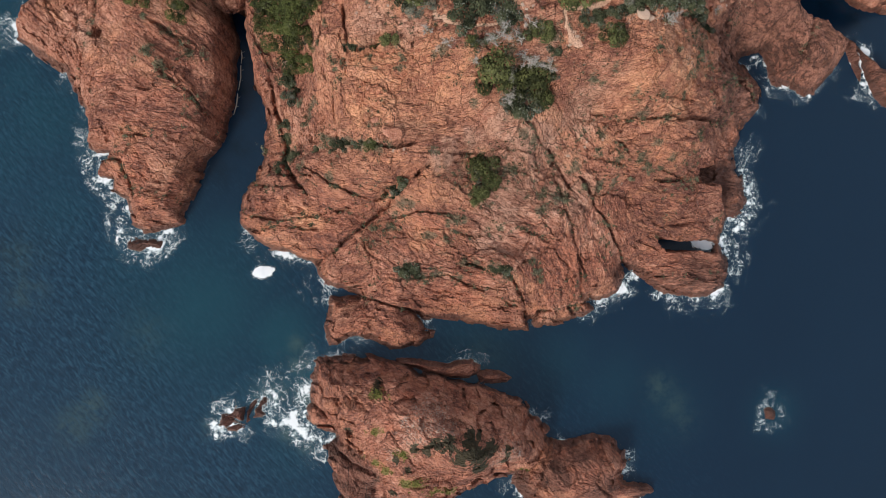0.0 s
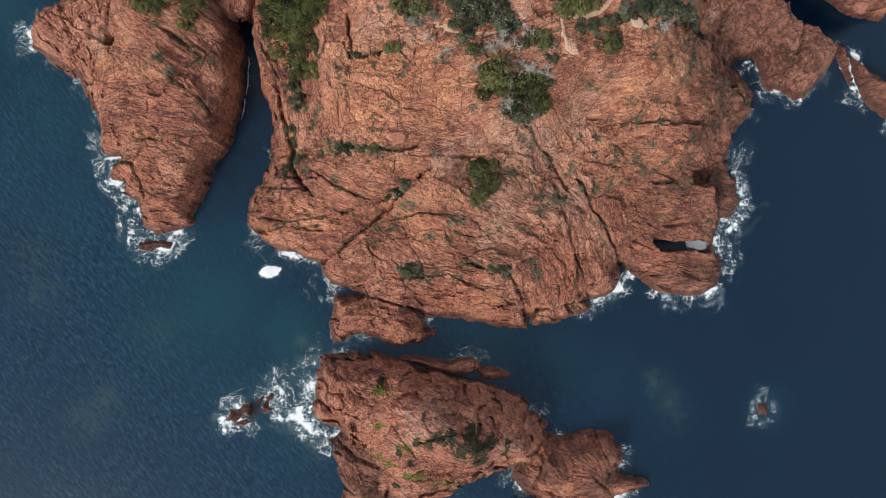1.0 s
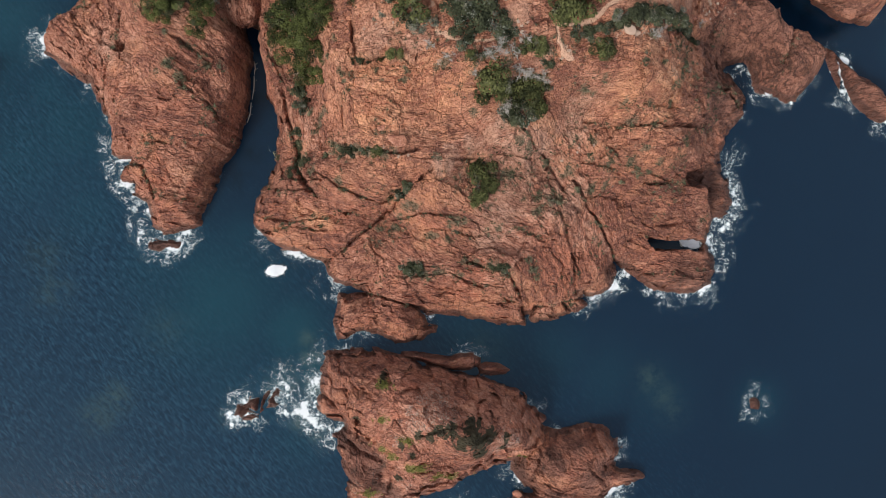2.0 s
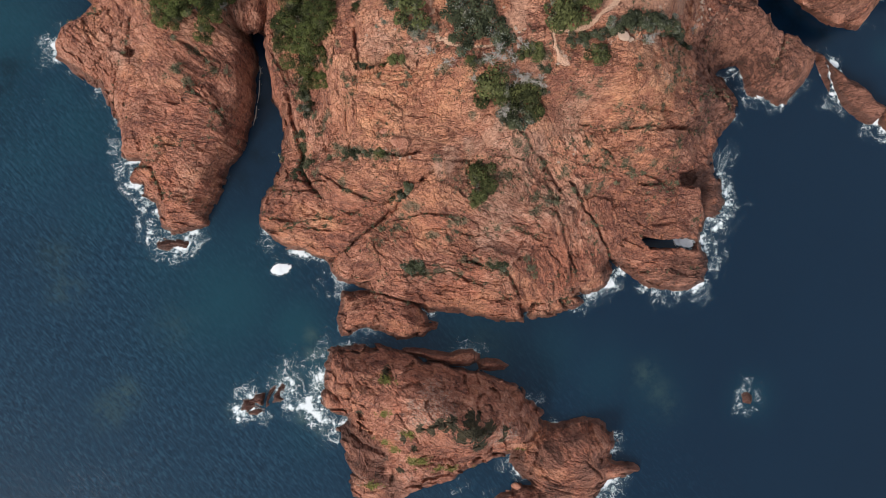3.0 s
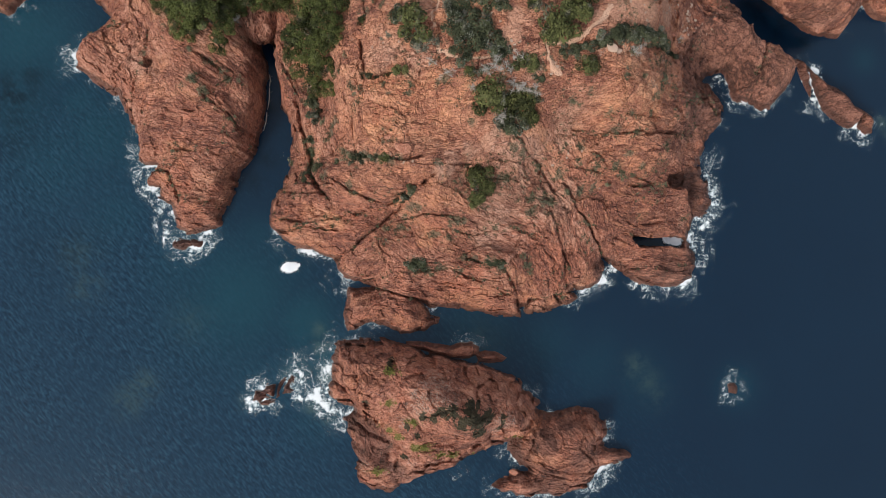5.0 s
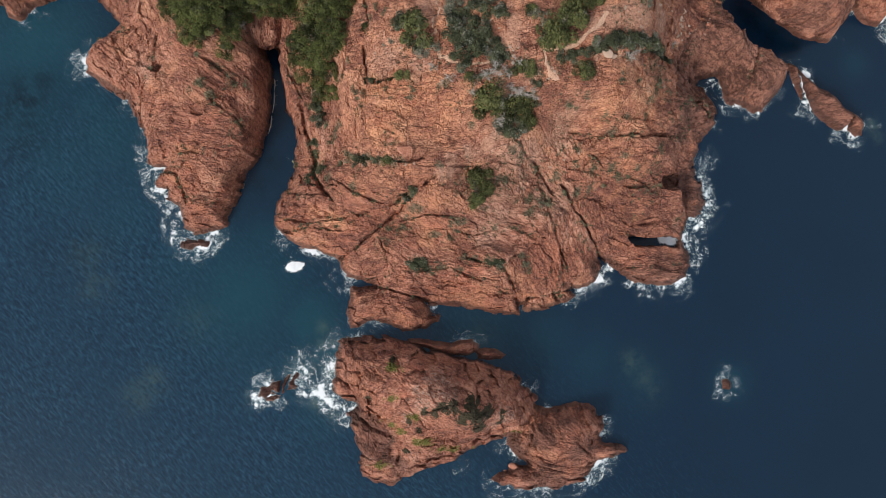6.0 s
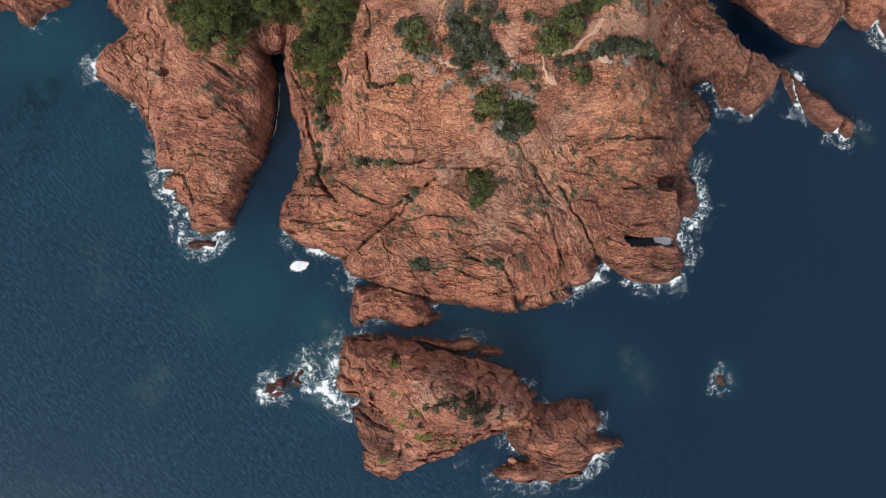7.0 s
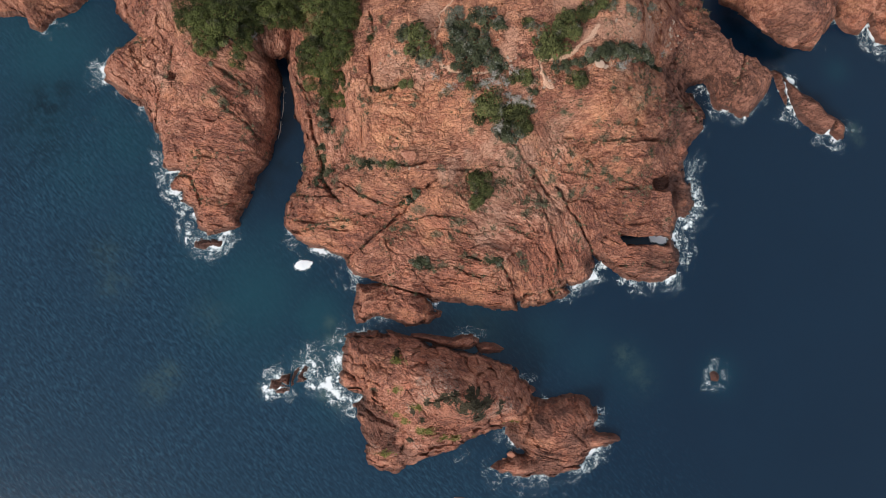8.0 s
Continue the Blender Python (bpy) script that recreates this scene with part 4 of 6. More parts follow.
MAIN_FAULTS_FOURTH = [(0.6, 0.25, [(29.7, 11.8), (35.4, 12.0), (32.4, 12.3), (25.8, 13.6), (24.2, 15.0)]), (0.6, 0.25, [(28.6, 5.1), (31.6, 7.1),
    (39.2, 7.9)]), (1.3, 0.3, [(50.5, 34.8), (49.4, 31.4), (48.1, 27.6), (48.8, 26.0), (49.1, 24.5)]), (0.9, 0.25, [(35.9, 22.5), (38.0, 23.1), (42.0,
    24.3), (42.5, 23.2), (43.7, 22.1)]), (1.0, 0.25, [(46.1, 28.3), (44.9, 30.5)]), (0.8, 0.35, [(-13.7, 20.8), (-12.1, 22.0), (-10.8, 22.4)]), (0.6,
    0.25, [(6.3, 13.1), (11.5, 14.0), (15.3, 13.5)]), (0.5, 0.25, [(5.2, 6.3), (9.8, 5.2), (14.3, 6.4), (19.2, 4.9)])]
MAIN_FAULTS_FIFTH = [(0.5, 0.2, [(-30.4, 7.5), (-25.4, 8.0), (-22.5, 9.0)]), (0.6, 0.25, [(-28.0, 10.7), (-25.3, 9.1), (-22.9, 9.8)]), (0.9, 0.4,
    [(4.7, 20.2), (6.1, 19.7), (8.7, 19.8)]), (0.5, 0.3, [(21.4, 13.6), (24.8, 12.9), (28.1, 13.7)]), (0.5, 0.2, [(32.3, 2.4), (37.9, 2.8)]), (0.5,
    0.2, [(31.7, 1.2), (38.9, 1.3)]), (1.2, 0.25, [(-5.7, -1.0), (-3.7, -1.3), (-1.6, -1.7), (2.8, -3.0), (4.4, -4.2)]), (0.8, 0.2, [(16.9, -5.1),
    (17.8, -3.1), (19.8, -2.4), (24.4, -2.1)]), (0.9, 0.3, [(22.7, -3.8), (21.0, -2.2)]), (0.9, 0.2, [(24.3, -1.7), (22.7, 1.1), (21.3, 3.4)])]
MAIN_FAULTS_SIXTH = [(0.8, 0.2, [(9.2, 2.2), (11.4, 1.7), (13.3, 1.1)]), (0.7, 0.2, [(-0.8, 6.7), (3.7, 7.8), (7.4, 7.4)]), (0.7, 0.2, [(-8.1, 12.0),
    (-5.1, 10.1), (-1.5, 8.8)]), (0.7, 0.2, [(-11.4, 11.7), (-7.3, 11.2), (-5.1, 12.5)])]
MAIN_FAULTS = MAIN_FAULTS_FIRST + MAIN_FAULTS_SECOND + MAIN_FAULTS_THIRD + MAIN_FAULTS_FOURTH + MAIN_FAULTS_FIFTH + MAIN_FAULTS_SIXTH
ISLAND_FAULTS_FIRST = [(0.6, 0.6, [(-5.6, -18.4), (-3.4, -20.2), (-0.7, -21.1), (0.7, -23.2), (0.2, -24.4)]), (0.5, 0.5, [(19.5, -17.9), (18.3,
    -19.9), (18.4, -22.0), (17.6, -24.1)]), (0.4, 0.3, [(25.2, -17.9), (24.5, -20.1), (23.9, -22.0), (26.4, -24.5)]), (0.3, 0.3, [(4.1, -10.4), (-0.8,
    -10.9), (-4.5, -12.6), (-5.5, -16.4)]), (0.3, 0.3, [(15.4, -13.6), (12.2, -15.8), (6.6, -15.7), (3.7, -16.8)]), (0.3, 0.3, [(18.4, -22.4), (19.7,
    -24.9), (25.5, -25.6)]), (0.3, 0.3, [(17.8, -25.1), (22.1, -26.1), (25.9, -26.7)]), (0.25, 0.25, [(3.1, -21.7), (8.4, -21.4), (14.6, -22.0)])]
ISLAND_FAULTS_SECOND = [(0.25, 0.3, [(-2.3, -25.7), (3.9, -23.9), (9.8, -24.0)]), (0.25, 0.25, [(0.8, -15.3), (3.8, -19.2), (8.9, -19.2)]), (0.6, 0.3,
    [(-8.7, -13.5), (-6.6, -14.3), (-5.1, -16.2)]), (0.4, 0.2, [(-8.0, -12.4), (-0.7, -12.6), (3.9, -12.1)]), (0.4, 0.2, [(7.3, -11.4), (9.4, -13.0),
    (10.5, -15.5)])]
ISLAND_FAULTS = ISLAND_FAULTS_FIRST + ISLAND_FAULTS_SECOND
PATH_MAIN = [(23.0, 29.0), (21.7, 27.5), (20.1, 26.3), (19.2, 25.5), (17.5, 25.3), (16.9, 25.2), (16.3, 24.7), (16.5, 23.6), (17.0, 22.6), (17.6, 22.0)]
PATH_WEST = [(6.0, 32.6), (5.0, 31.3), (4.5, 29.9), (4.1, 27.8), (4.1, 25.8), (5.2, 23.9), (7.8, 23.2), (9.8, 23.5)]
MOSS = [(9.3, -16.3, 1.5), (10.1, -17.3, 1.6), (11.3, -16.9, 1.1), (8.1, -17.1, 1.2), (10.4, -18.9, 1.1), (6.9, -15.7, 1.0), (5.8, -16.3, 1.0), (4.7,
    -16.7, 0.8), (3.5, -16.8, 0.7), (9.2, -15.0, 0.5), (10.1, -15.4, 0.5), (13.3, -17.7, 0.7), (13.0, -18.6, 0.6), (1.5, -18.2, 0.5), (-0.5, -10.6,
    0.6), (-0.6, -11.4, 0.5), (-3.8, -15.9, 0.5), (-1.5, -23.7, 0.6), (0.4, -24.5, 0.5), (-3.9, -22.3, 0.5), (2.7, -19.3, 0.5), (-0.7, -21.6, 0.5),
    (1.2, -22.9, 0.5)]
GRASS = [(2.7, -21.1, 0.7), (3.7, -21.2, 0.6), (6.0, -22.3, 0.7), (7.4, -22.6, 0.7), (-0.7, -19.0, 0.5), (0.5, -19.8, 0.5), (15.6, -20.9, 0.5), (-0.7,
    -15.5, 0.5), (-0.5, -11.7, 0.5), (-2.3, -24.8, 0.5), (2.3, -17.6, 0.5)]
LICHEN = [(5.7, -13.7, 1.5), (4.1, -14.5, 1.2), (6.7, -14.6, 1.0), (2.6, -14.2, 0.8), (-3.9, -24.4, 0.8), (-1.5, -22.5, 0.9), (2.0, -23.4, 0.8),
    (13.7, -17.6, 1.4), (5.0, -14.2, 2.2), (3.2, -15.4, 1.4), (1.2, -17.8, 0.8), (-0.7, -24.5, 0.9), (0.8, -25.3, 0.8), (12.3, -19.2, 0.9), (3.8, -13.0, 0.9)]
SOIL = [(26.8, 29.7, 2.5), (23.7, 28.7, 1.5), (31.5, 31.1, 1.8), (21.7, 27.9, 1.0), (12.3, 25.8, 1.4), (12.6, 27.6, 1.1), (19.1, 31.4, 1.9), (3.3,
    31.3, 1.7)]
BOULDERS = [(0.8, 14.6, 1.1, 0.45, -5), (22.9, 24.6, 0.9, 0.35, -30), (23.9, 24.3, 0.5, 0.4, 10), (-18.7, 30.8, 0.8, 0.6, 20), (33.3, 29.4, 0.5, 0.7, 0), (35.3, 29.8, 0.55, 0.7, 40), (32.0, 29.5, 0.35, 0.7, 10), (14.8, 5.5, 0.45, 0.5, 0), (40.4, 32.9, 0.4, 0.6, 30), (-0.8, 15.9, 0.5, 0.5, 20), (15.8, -26.0, 0.7, 0.6, 0), (14.7, -26.7, 0.5, 0.6, 0), (-12.1, 2.4, 0.6, 0.5, 0), (37.5, 31.3, 0.4, 0.7, 0), (16.4, 10.8, 0.4, 0.5, 10), (-5.0, 20.6, 0.5, 0.6, 0)]

# low herbs, redder and dustier rock: x, y, radius and strength; ledges: drop, reach and edge, low on the right-hand side of the line
HERBS_WEST = [(-6.3, 15.1, 0.7), (-5.1, 14.4, 0.8), (-3.6, 13.9, 0.9), (-2.1, 13.6, 0.8), (-0.5, 13.3, 0.7), (0.6, 13.5, 0.5), (1.1, 22.7, 0.6), (4.7,
    21.5, 0.5), (1.5, 20.6, 0.4), (5.4, 21.7, 0.7), (-8.0, 17.5, 0.6), (-7.3, 18.3, 0.6), (5.0, 13.0, 0.4), (13.2, 12.0, 0.8), (11.0, 12.3, 0.7), (-10.7,
    15.8, 0.6), (-10.3, 13.9, 1.0), (-8.8, 12.5, 0.8), (-5.4, 10.9, 0.6), (1.8, 8.5, 0.9), (2.8, 8.3, 0.6), (0.5, 6.1, 0.6), (1.1, 7.5, 0.5), (7.5, 6.8,
    0.7), (6.7, 6.6, 0.6), (8.4, 6.9, 0.6), (4.8, 5.3, 0.8), (6.6, 4.9, 0.5)]
HERBS_MIDDLE = [(2.5, 1.5, 1.2), (4.1, 0.9, 0.7), (5.8, 1.2, 0.7), (8.7, 2.4, 0.6), (9.9, 2.4, 0.5), (11.6, 2.0, 0.8), (13.1, 1.1, 0.7), (16.2, 2.7,
    0.6), (16.5, 1.5, 0.6), (8.2, 0.8, 0.6), (12.3, 6.1, 0.5), (12.7, 12.0, 0.7), (16.6, 8.0, 0.9), (18.0, 9.3, 0.9), (19.1, 9.6, 0.7), (22.8, 10.7, 0.9),
    (24.4, 11.1, 0.7), (19.7, 12.6, 0.7), (13.3, 12.0, 0.6), (16.6, 9.7, 0.5), (27.7, 12.8, 0.5), (19.9, 19.9, 0.6), (21.5, 20.6, 0.4), (24.9, 21.9, 0.4),
    (31.2, 22.2, 0.4), (24.6, 19.1, 0.4), (27.2, 18.9, 0.4), (30.2, 19.6, 0.3)]
HERBS_EAST = [(26.1, 17.5, 0.8), (28.8, 17.3, 0.6), (33.4, 16.4, 0.5), (28.0, 15.0, 0.6), (30.1, 13.7, 0.5), (22.2, 15.5, 0.5), (24.3, 13.4, 0.5),
    (26.7, 13.5, 0.6), (27.9, 12.8, 0.5), (19.9, 12.4, 0.7), (22.1, 13.9, 0.5), (31.6, 23.9, 0.4), (-24.4, 23.9, 0.6), (-23.2, 22.5, 0.5), (-22.5, 26.1,
    0.6), (-20.7, 24.2, 0.6), (-19.4, 24.0, 0.5), (-26.0, 23.0, 0.5), (13.7, 15.0, 0.8), (14.7, 14.6, 0.7), (17.3, 13.4, 0.6), (15.3, 22.9, 0.9), (13.4,
    23.5, 0.7), (11.6, 21.5, 0.6), (8.6, 17.6, 0.5)]
RED = [(0.1, 11.4, 3.1, 1), (5.7, 18.5, 2.7, 0.8), (-4.7, 7.9, 3.6, 0.7), (29.5, 13.0, 3.4, 0.9), (-12.3, 6.8, 3.1, 0.7), (19.9, 1.0, 3.7, 0.7),
    (30.7, 8.0, 3.7, 0.8), (9.4, -2.3, 4.4, 0.6), (-22.6, 19.6, 4.2, 0.5), (-26.2, 10.3, 3.7, 0.6), (-3.8, -4.9, 2.6, 0.4), (4.7, 7.4, 2.9, 0.5), (34.4,
    3.1, 3.1, 0.7), (-7.3, 5.0, 2.5, 0.6), (25.8, 9.7, 3.0, 0.6), (1.3, -3.6, 3.8, 0.5)]
TAN = [(4.8, 12.2, 0.9, 1), (6.4, 13.1, 1.0, 1), (8.5, 14.6, 1.1, 1), (10.5, 15.6, 1.3, 1), (12.2, 16.7, 1.3, 1), (12.8, 10.9, 4.6, 1), (15.8, 14.6, 2.8, 0.9), (18.9, 9.3, 3.5, 0.9), (11.8, 7.4, 3.5, 0.7), (-1.6, 25.2, 2.6, 0.7), (2.1, 23.4, 2.1, 0.7),
    (19.8, 17.6, 2.8, 0.7), (14.4, 22.1, 2.0, 0.7), (-32.0, 26.3, 3.1, 0.5), (10.8, 4.6, 2.4, 0.6), (27.2, 25.2, 2.0, 0.4)]
SCARPS_NORTH = [(1.3, 3, [(-4.3, 26.9), (-4.1, 24.3), (-4.0, 22.6), (-1.1, 22.6), (2.1, 22.9)]),     (1.6, 3, [(-6.8, 21.6), (-7.7, 19.2), (-8.1,
    16.9), (-7.0, 14.9)]),     (1, 2.5, [(-7.0, 14.9), (-2.1, 13.3), (1.2, 12.8), (3.3, 11.8)]),     (1.2, 3, [(-8.1, 11.7), (-7.0, 9.8), (-4.6, 9.0),
    (-1.7, 8.9), (0.6, 9.6), (3.4, 10.3)]),     (2, 3, [(40.4, 19.3), (37.0, 21.3), (35.9, 24.4), (36.8, 28.4), (36.6, 31.1)]),     (0.9, 2.5, [(22.7,
    17.2), (28.4, 17.3), (40.4, 19.3)])]
SCARPS_EAST = [(0.7, 2, [(25.6, 13.6), (30.0, 13.2), (35.8, 13.4)]),     (0.9, 2, [(20.6, 23.3), (22.5, 24.8), (25.6, 24.6), (31.7, 27.9), (36.2,
    28.8)]),     (0.7, 2, [(8.2, 2.9), (11.5, 2.1), (13.7, 1.0), (15.3, -1.5), (17.1, -4.7)]),     (1.2, 2.5, [(15.3, -2.5), (20.3, -2.4), (25.4, -1.9)]),
    (0.8, 2.5, [(-19.5, 19.6), (-21.7, 21.8), (-24.0, 24.0)]),     (0.8, 2.5, [(-30.5, 16.3), (-25.1, 15.4), (-19.6, 15.7)]),     (0.7, 3, [(-32.8, 28.9),
    (-34.2, 26.0), (-35.2, 23.4)])]
SCARPS_SMALL = [(2.2, 3, [(40.6, 7.6), (39.7, 9.6), (39.0, 11.6), (37.6, 12.0)]), (0.6, 2, [(-2.1, 17.5), (1.1, 16.2), (4.4, 16.0), (6.5, 16.7)]),     (0.8, 2.5, [(-16.2, 9.6), (-9.5, 9.3), (-5.3, 8.0)]),     (0.6,
    2, [(4.9, 0.2), (10.0, -1.0), (15.0, -2.7)]),     (0.6, 2, [(18.8, 12.3), (20.8, 9.7), (23.4, 6.6)]),     (0.6, 2.5, [(9.8, 16.0), (12.3, 13.9),
    (16.4, 12.2)]),     (0.5, 2, [(29.5, 10.1), (33.7, 9.9), (39.0, 10.6)]),     (0.5, 2, [(-27.4, 20.7), (-22.6, 19.3), (-18.6, 19.7)]),     (0.6, 2,
    [(-28.8, 12.1), (-24.2, 12.6), (-21.1, 12.0)])]
ISLAND_SCARPS = [(2.2, 3, [(-4.7, -14.4), (-4.6, -17.7), (-1.3, -19.1), (0.7, -20.4), (1.4, -21.8), (2.5, -22.4), (5.1, -22.6), (8.5, -21.9), (13.8,
    -22.5)]),     (1.8, 3, [(14.9, -21.4), (18.0, -20.8), (19.1, -19.5), (20.4, -17.6)]),     (0.8, 2, [(2.4, -18.8), (6.1, -16.4), (9.5, -14.2)]),
    (0.6, 2, [(2.3, -21.0), (6.6, -18.3), (11.0, -16.9)]),     (0.7, 2, [(-5.3, -11.9), (-0.7, -12.8), (3.7, -11.9)])]

# zones of rock: x, y, the way of the beds in degrees, how strongly bedded
MAIN_FABRIC_FIRST = [(-11.5, 7.2, -7, 1.5), (-15.1, 9.8, 5, 1.3), (-4.4, 10.7, -16, 1.4), (-8.6, 4.2, -12, 1.5), (-5.6, 0.3, 25, 1.2), (0.7, 4.9, -30,
    1), (3.9, -1.3, -14, 1.5), (11.1, -3.3, -10, 1.5), (12.9, 4.9, -20, 1), (17.9, 0.3, -62, 1.3), (24.3, 1.9, -75, 1.3), (35.4, 2.3, -3, 1.5), (32.1,
    8.6, -12, 1.3), (27.4, 13.7, -5, 1), (29.0, 17.8, 0, 1.3), (26.3, 21.6, -10, 0.7), (21.5, 19.8, 5, 0.7), (16.9, 14.3, -45, 1), (3.4, 17.7, 8,
    0.8), (-1.5, 20.3, -10, 0.9)]
MAIN_FABRIC_SECOND = [(-0.8, 25.4, 0, 0.8), (-6.6, 19.1, -75, 0.8), (9.3, 20.3, 15, 0.7), (15.7, 26.6, 10, 0.6), (40.7, 29.0, -40, 0.7), (41.2, 21.6,
    10, 0.7), (47.8, 28.8, -60, 0.75), (52.9, 32.0, -40, 0.8), (38.2, 11.5, -8, 1.3)]
MAIN_FABRIC = MAIN_FABRIC_FIRST + MAIN_FABRIC_SECOND
SPUR_FABRIC = [(-28.6, 27.3, -28, 1.4), (-23.0, 24.0, -32, 1.4), (-20.6, 20.9, -38, 1.2), (-23.4, 16.9, -4, 1.5), (-28.6, 18.4, -12, 1.3), (-31.0,
    22.3, 15, 1), (-37.3, 27.2, -48, 1.3), (-36.1, 24.6, -55, 1.2), (-25.9, 11.7, -18, 1.4), (-25.4, 8.0, -8, 1.4), (-18.9, 20.7, -60, 1.1), (-34.2,
    32.2, 30, 1), (-29.6, 32.8, -60, 1), (-12.9, 24.3, -70, 1), (-49.5, 36.4, -60, 1), (57.7, 36.4, -30, 1), (63.7, 35.8, -50, 1)]
ISLAND_FABRIC = [(-3.9, -10.2, -18, 1.4), (2.3, -12.0, -35, 1.2), (-7.0, -13.0, -60, 1.2), (-1.5, -15.6, 40, 1), (5.2, -15.1, -30, 0.8), (11.0, -13.8,
    -35, 1.2), (14.8, -16.0, -60, 1), (3.8, -21.3, 8, 1.4), (10.8, -20.9, 10, 1.3), (-1.5, -24.4, -10, 1.4), (-3.8, -21.4, -65, 1.3), (22.0, -20.1,
    -35, 1.4), (25.5, -19.6, -70, 1.2), (19.7, -24.1, -20, 1.5), (28.4, -23.6, -5, 1.4), (16.7, -27.1, 12, 1.5), (22.9, -26.5, 15, 1.5)]

MAINLAND_OUTLINE = [(-17.3, 110.0)] + HEADLAND_WEST + HEADLAND_SOUTH[2:] + HEADLAND_EAST[1:] + [(47.0, 110.0)]
SPUR_OUTLINE = [(-41.4, 110.0)] + SPUR + [(-19.7, 110.0)]
NORTHWEST_OUTLINE = [(-90.0, 110.0), (-90.0, 45.0)] + NORTHWEST_COVE + [(-42.9, 110.0)]
NORTHEAST_OUTLINE = [(47.9, 110.0)] + NORTHEAST_CLIFF + [(95.0, 50.0), (95.0, 110.0)]
VALLEY_OUTLINE = [(-26.0, 110.0), (-26.0, 33.0), (-19.0, 31.2), (-15.5, 31.0), (-12.0, 33.0), (-12.0, 110.0)]
MAIN_HEIGHTS = SUMMIT_HEIGHTS + VALLEY_HEIGHTS + FAR_NW_HEIGHTS + FAR_NE_HEIGHTS + [
    (-25, 60, 16), (0, 50, 22), (25, 50, 24), (60, 60, 16), (-50, 60, 12), (0, 90, 20), (45, 90, 18), (-45, 90, 14)]

rng = np.random.default_rng(7)
TABLE = rng.random((256, 256, 4))


def lattice(i, j, k):
    return TABLE[(i * 7 + j * 3 + k * 41) % 256, (j * 5 + i * 2 + k * 97) % 256]


def smooth_noise(x, y, k=0):
    """Value noise from -1 to 1, one hump a metre."""
    i, j = np.floor(x).astype(int), np.floor(y).astype(int)
    u, v = x - i, y - j
    u, v = u * u * (3 - 2 * u), v * v * (3 - 2 * v)
    a, b = lattice(i, j, k)[..., 0], lattice(i + 1, j, k)[..., 0]
    c, d = lattice(i, j + 1, k)[..., 0], lattice(i + 1, j + 1, k)[..., 0]
    return 2 * ((a + (b - a) * u) * (1 - v) + (c + (d - c) * u) * v) - 1


def fractal(x, y, octaves, k=0, gain=0.5):
    total, size = 0.0, 1.0
    for n in range(octaves):
        total = total + size * smooth_noise(x * 0.8 + y * 0.6, y * 0.8 - x * 0.6, k + n)
        x, y, size = x * 2.03 + 5.1, y * 2.03 + 1.7, size * gain
    return total


def blocks(x, y, k=0):
    """Broken rock: for each place the random height and tilt of its block, and the distance to the nearest joint."""
    i, j = np.floor(x).astype(int), np.floor(y).astype(int)
    best, second = np.full(x.shape, 9.0), np.full(x.shape, 9.0)
    level = np.zeros(x.shape)
    for di in (-1, 0, 1):
        for dj in (-1, 0, 1):
            cell = lattice(i + di, j + dj, k)
            ox, oy = x - (i + di + 0.1 + 0.8 * cell[..., 0]), y - (j + dj + 0.1 + 0.8 * cell[..., 1])
            far = ox * ox + oy * oy
            near = far < best
            second = np.where(near, best, np.minimum(second, far))
            level = np.where(near, 2 * cell[..., 2] - 1 + ox * (2 * cell[..., 3] - 1) + oy * np.sin(40 * cell[..., 2]), level)
            best = np.where(near, far, best)
    return level, np.sqrt(second) - np.sqrt(best)


def inside(outline, x, y):
    """Signed distance to a closed outline, positive inside."""
    p = np.array(outline, float)
    far = np.full(x.shape, 1e9)
    odd = np.zeros(x.shape, bool)
    for (ax, ay), (bx, by) in zip(p, np.roll(p, -1, 0)):
        dx, dy = bx - ax, by - ay
        s = np.clip(((x - ax) * dx + (y - ay) * dy) / (dx * dx + dy * dy + 1e-9), 0, 1)
        far = np.minimum(far, (x - ax - s * dx) ** 2 + (y - ay - s * dy) ** 2)
        if ay != by:
            odd ^= ((ay > y) != (by > y)) & (x < ax + (y - ay) / (by - ay) * dx)
    return np.where(odd, 1, -1) * np.sqrt(far)


def along(line, x, y):
    """Distance to an open line."""
    p = np.array(line, float)
    far = np.full(x.shape, 1e9)
    for (ax, ay), (bx, by) in zip(p[:-1], p[1:]):
        dx, dy = bx - ax, by - ay
        s = np.clip(((x - ax) * dx + (y - ay) * dy) / (dx * dx + dy * dy + 1e-9), 0, 1)
        far = np.minimum(far, (x - ax - s * dx) ** 2 + (y - ay - s * dy) ** 2)
    return np.sqrt(far)


def lie(heights, x, y, reach=9.0):
    """A smooth surface near the given heights."""
    total, weight = np.zeros(x.shape), np.zeros(x.shape)
    for hx, hy, hz in heights:
        w = 1 / ((x - hx) ** 2 + (y - hy) ** 2 + reach) ** 2.5
        total, weight = total + w * hz, weight + w
    return total / weight


def step(a, b, x):
    s = np.clip((x - a) / (b - a), 0, 1)
    return s * s * (3 - 2 * s)


def shore(land, x, y):
    """Signed distance to the waterline of a mass of land, made ragged."""
    stray = 0.22 * land.get("ragged", 1.0)
    wx, wy = x + stray * fractal(x * 0.9, y * 0.9, 3, 11), y + stray * fractal(x * 0.9, y * 0.9, 3, 21)
    d = np.max([inside(o, wx, wy) for o in land["outlines"]], axis=0)
    level, gap = blocks(x / 1.5 + y * 0.2, y / 0.9, 66)
    return d + 0.3 * land.get("ragged", 1.0) * level


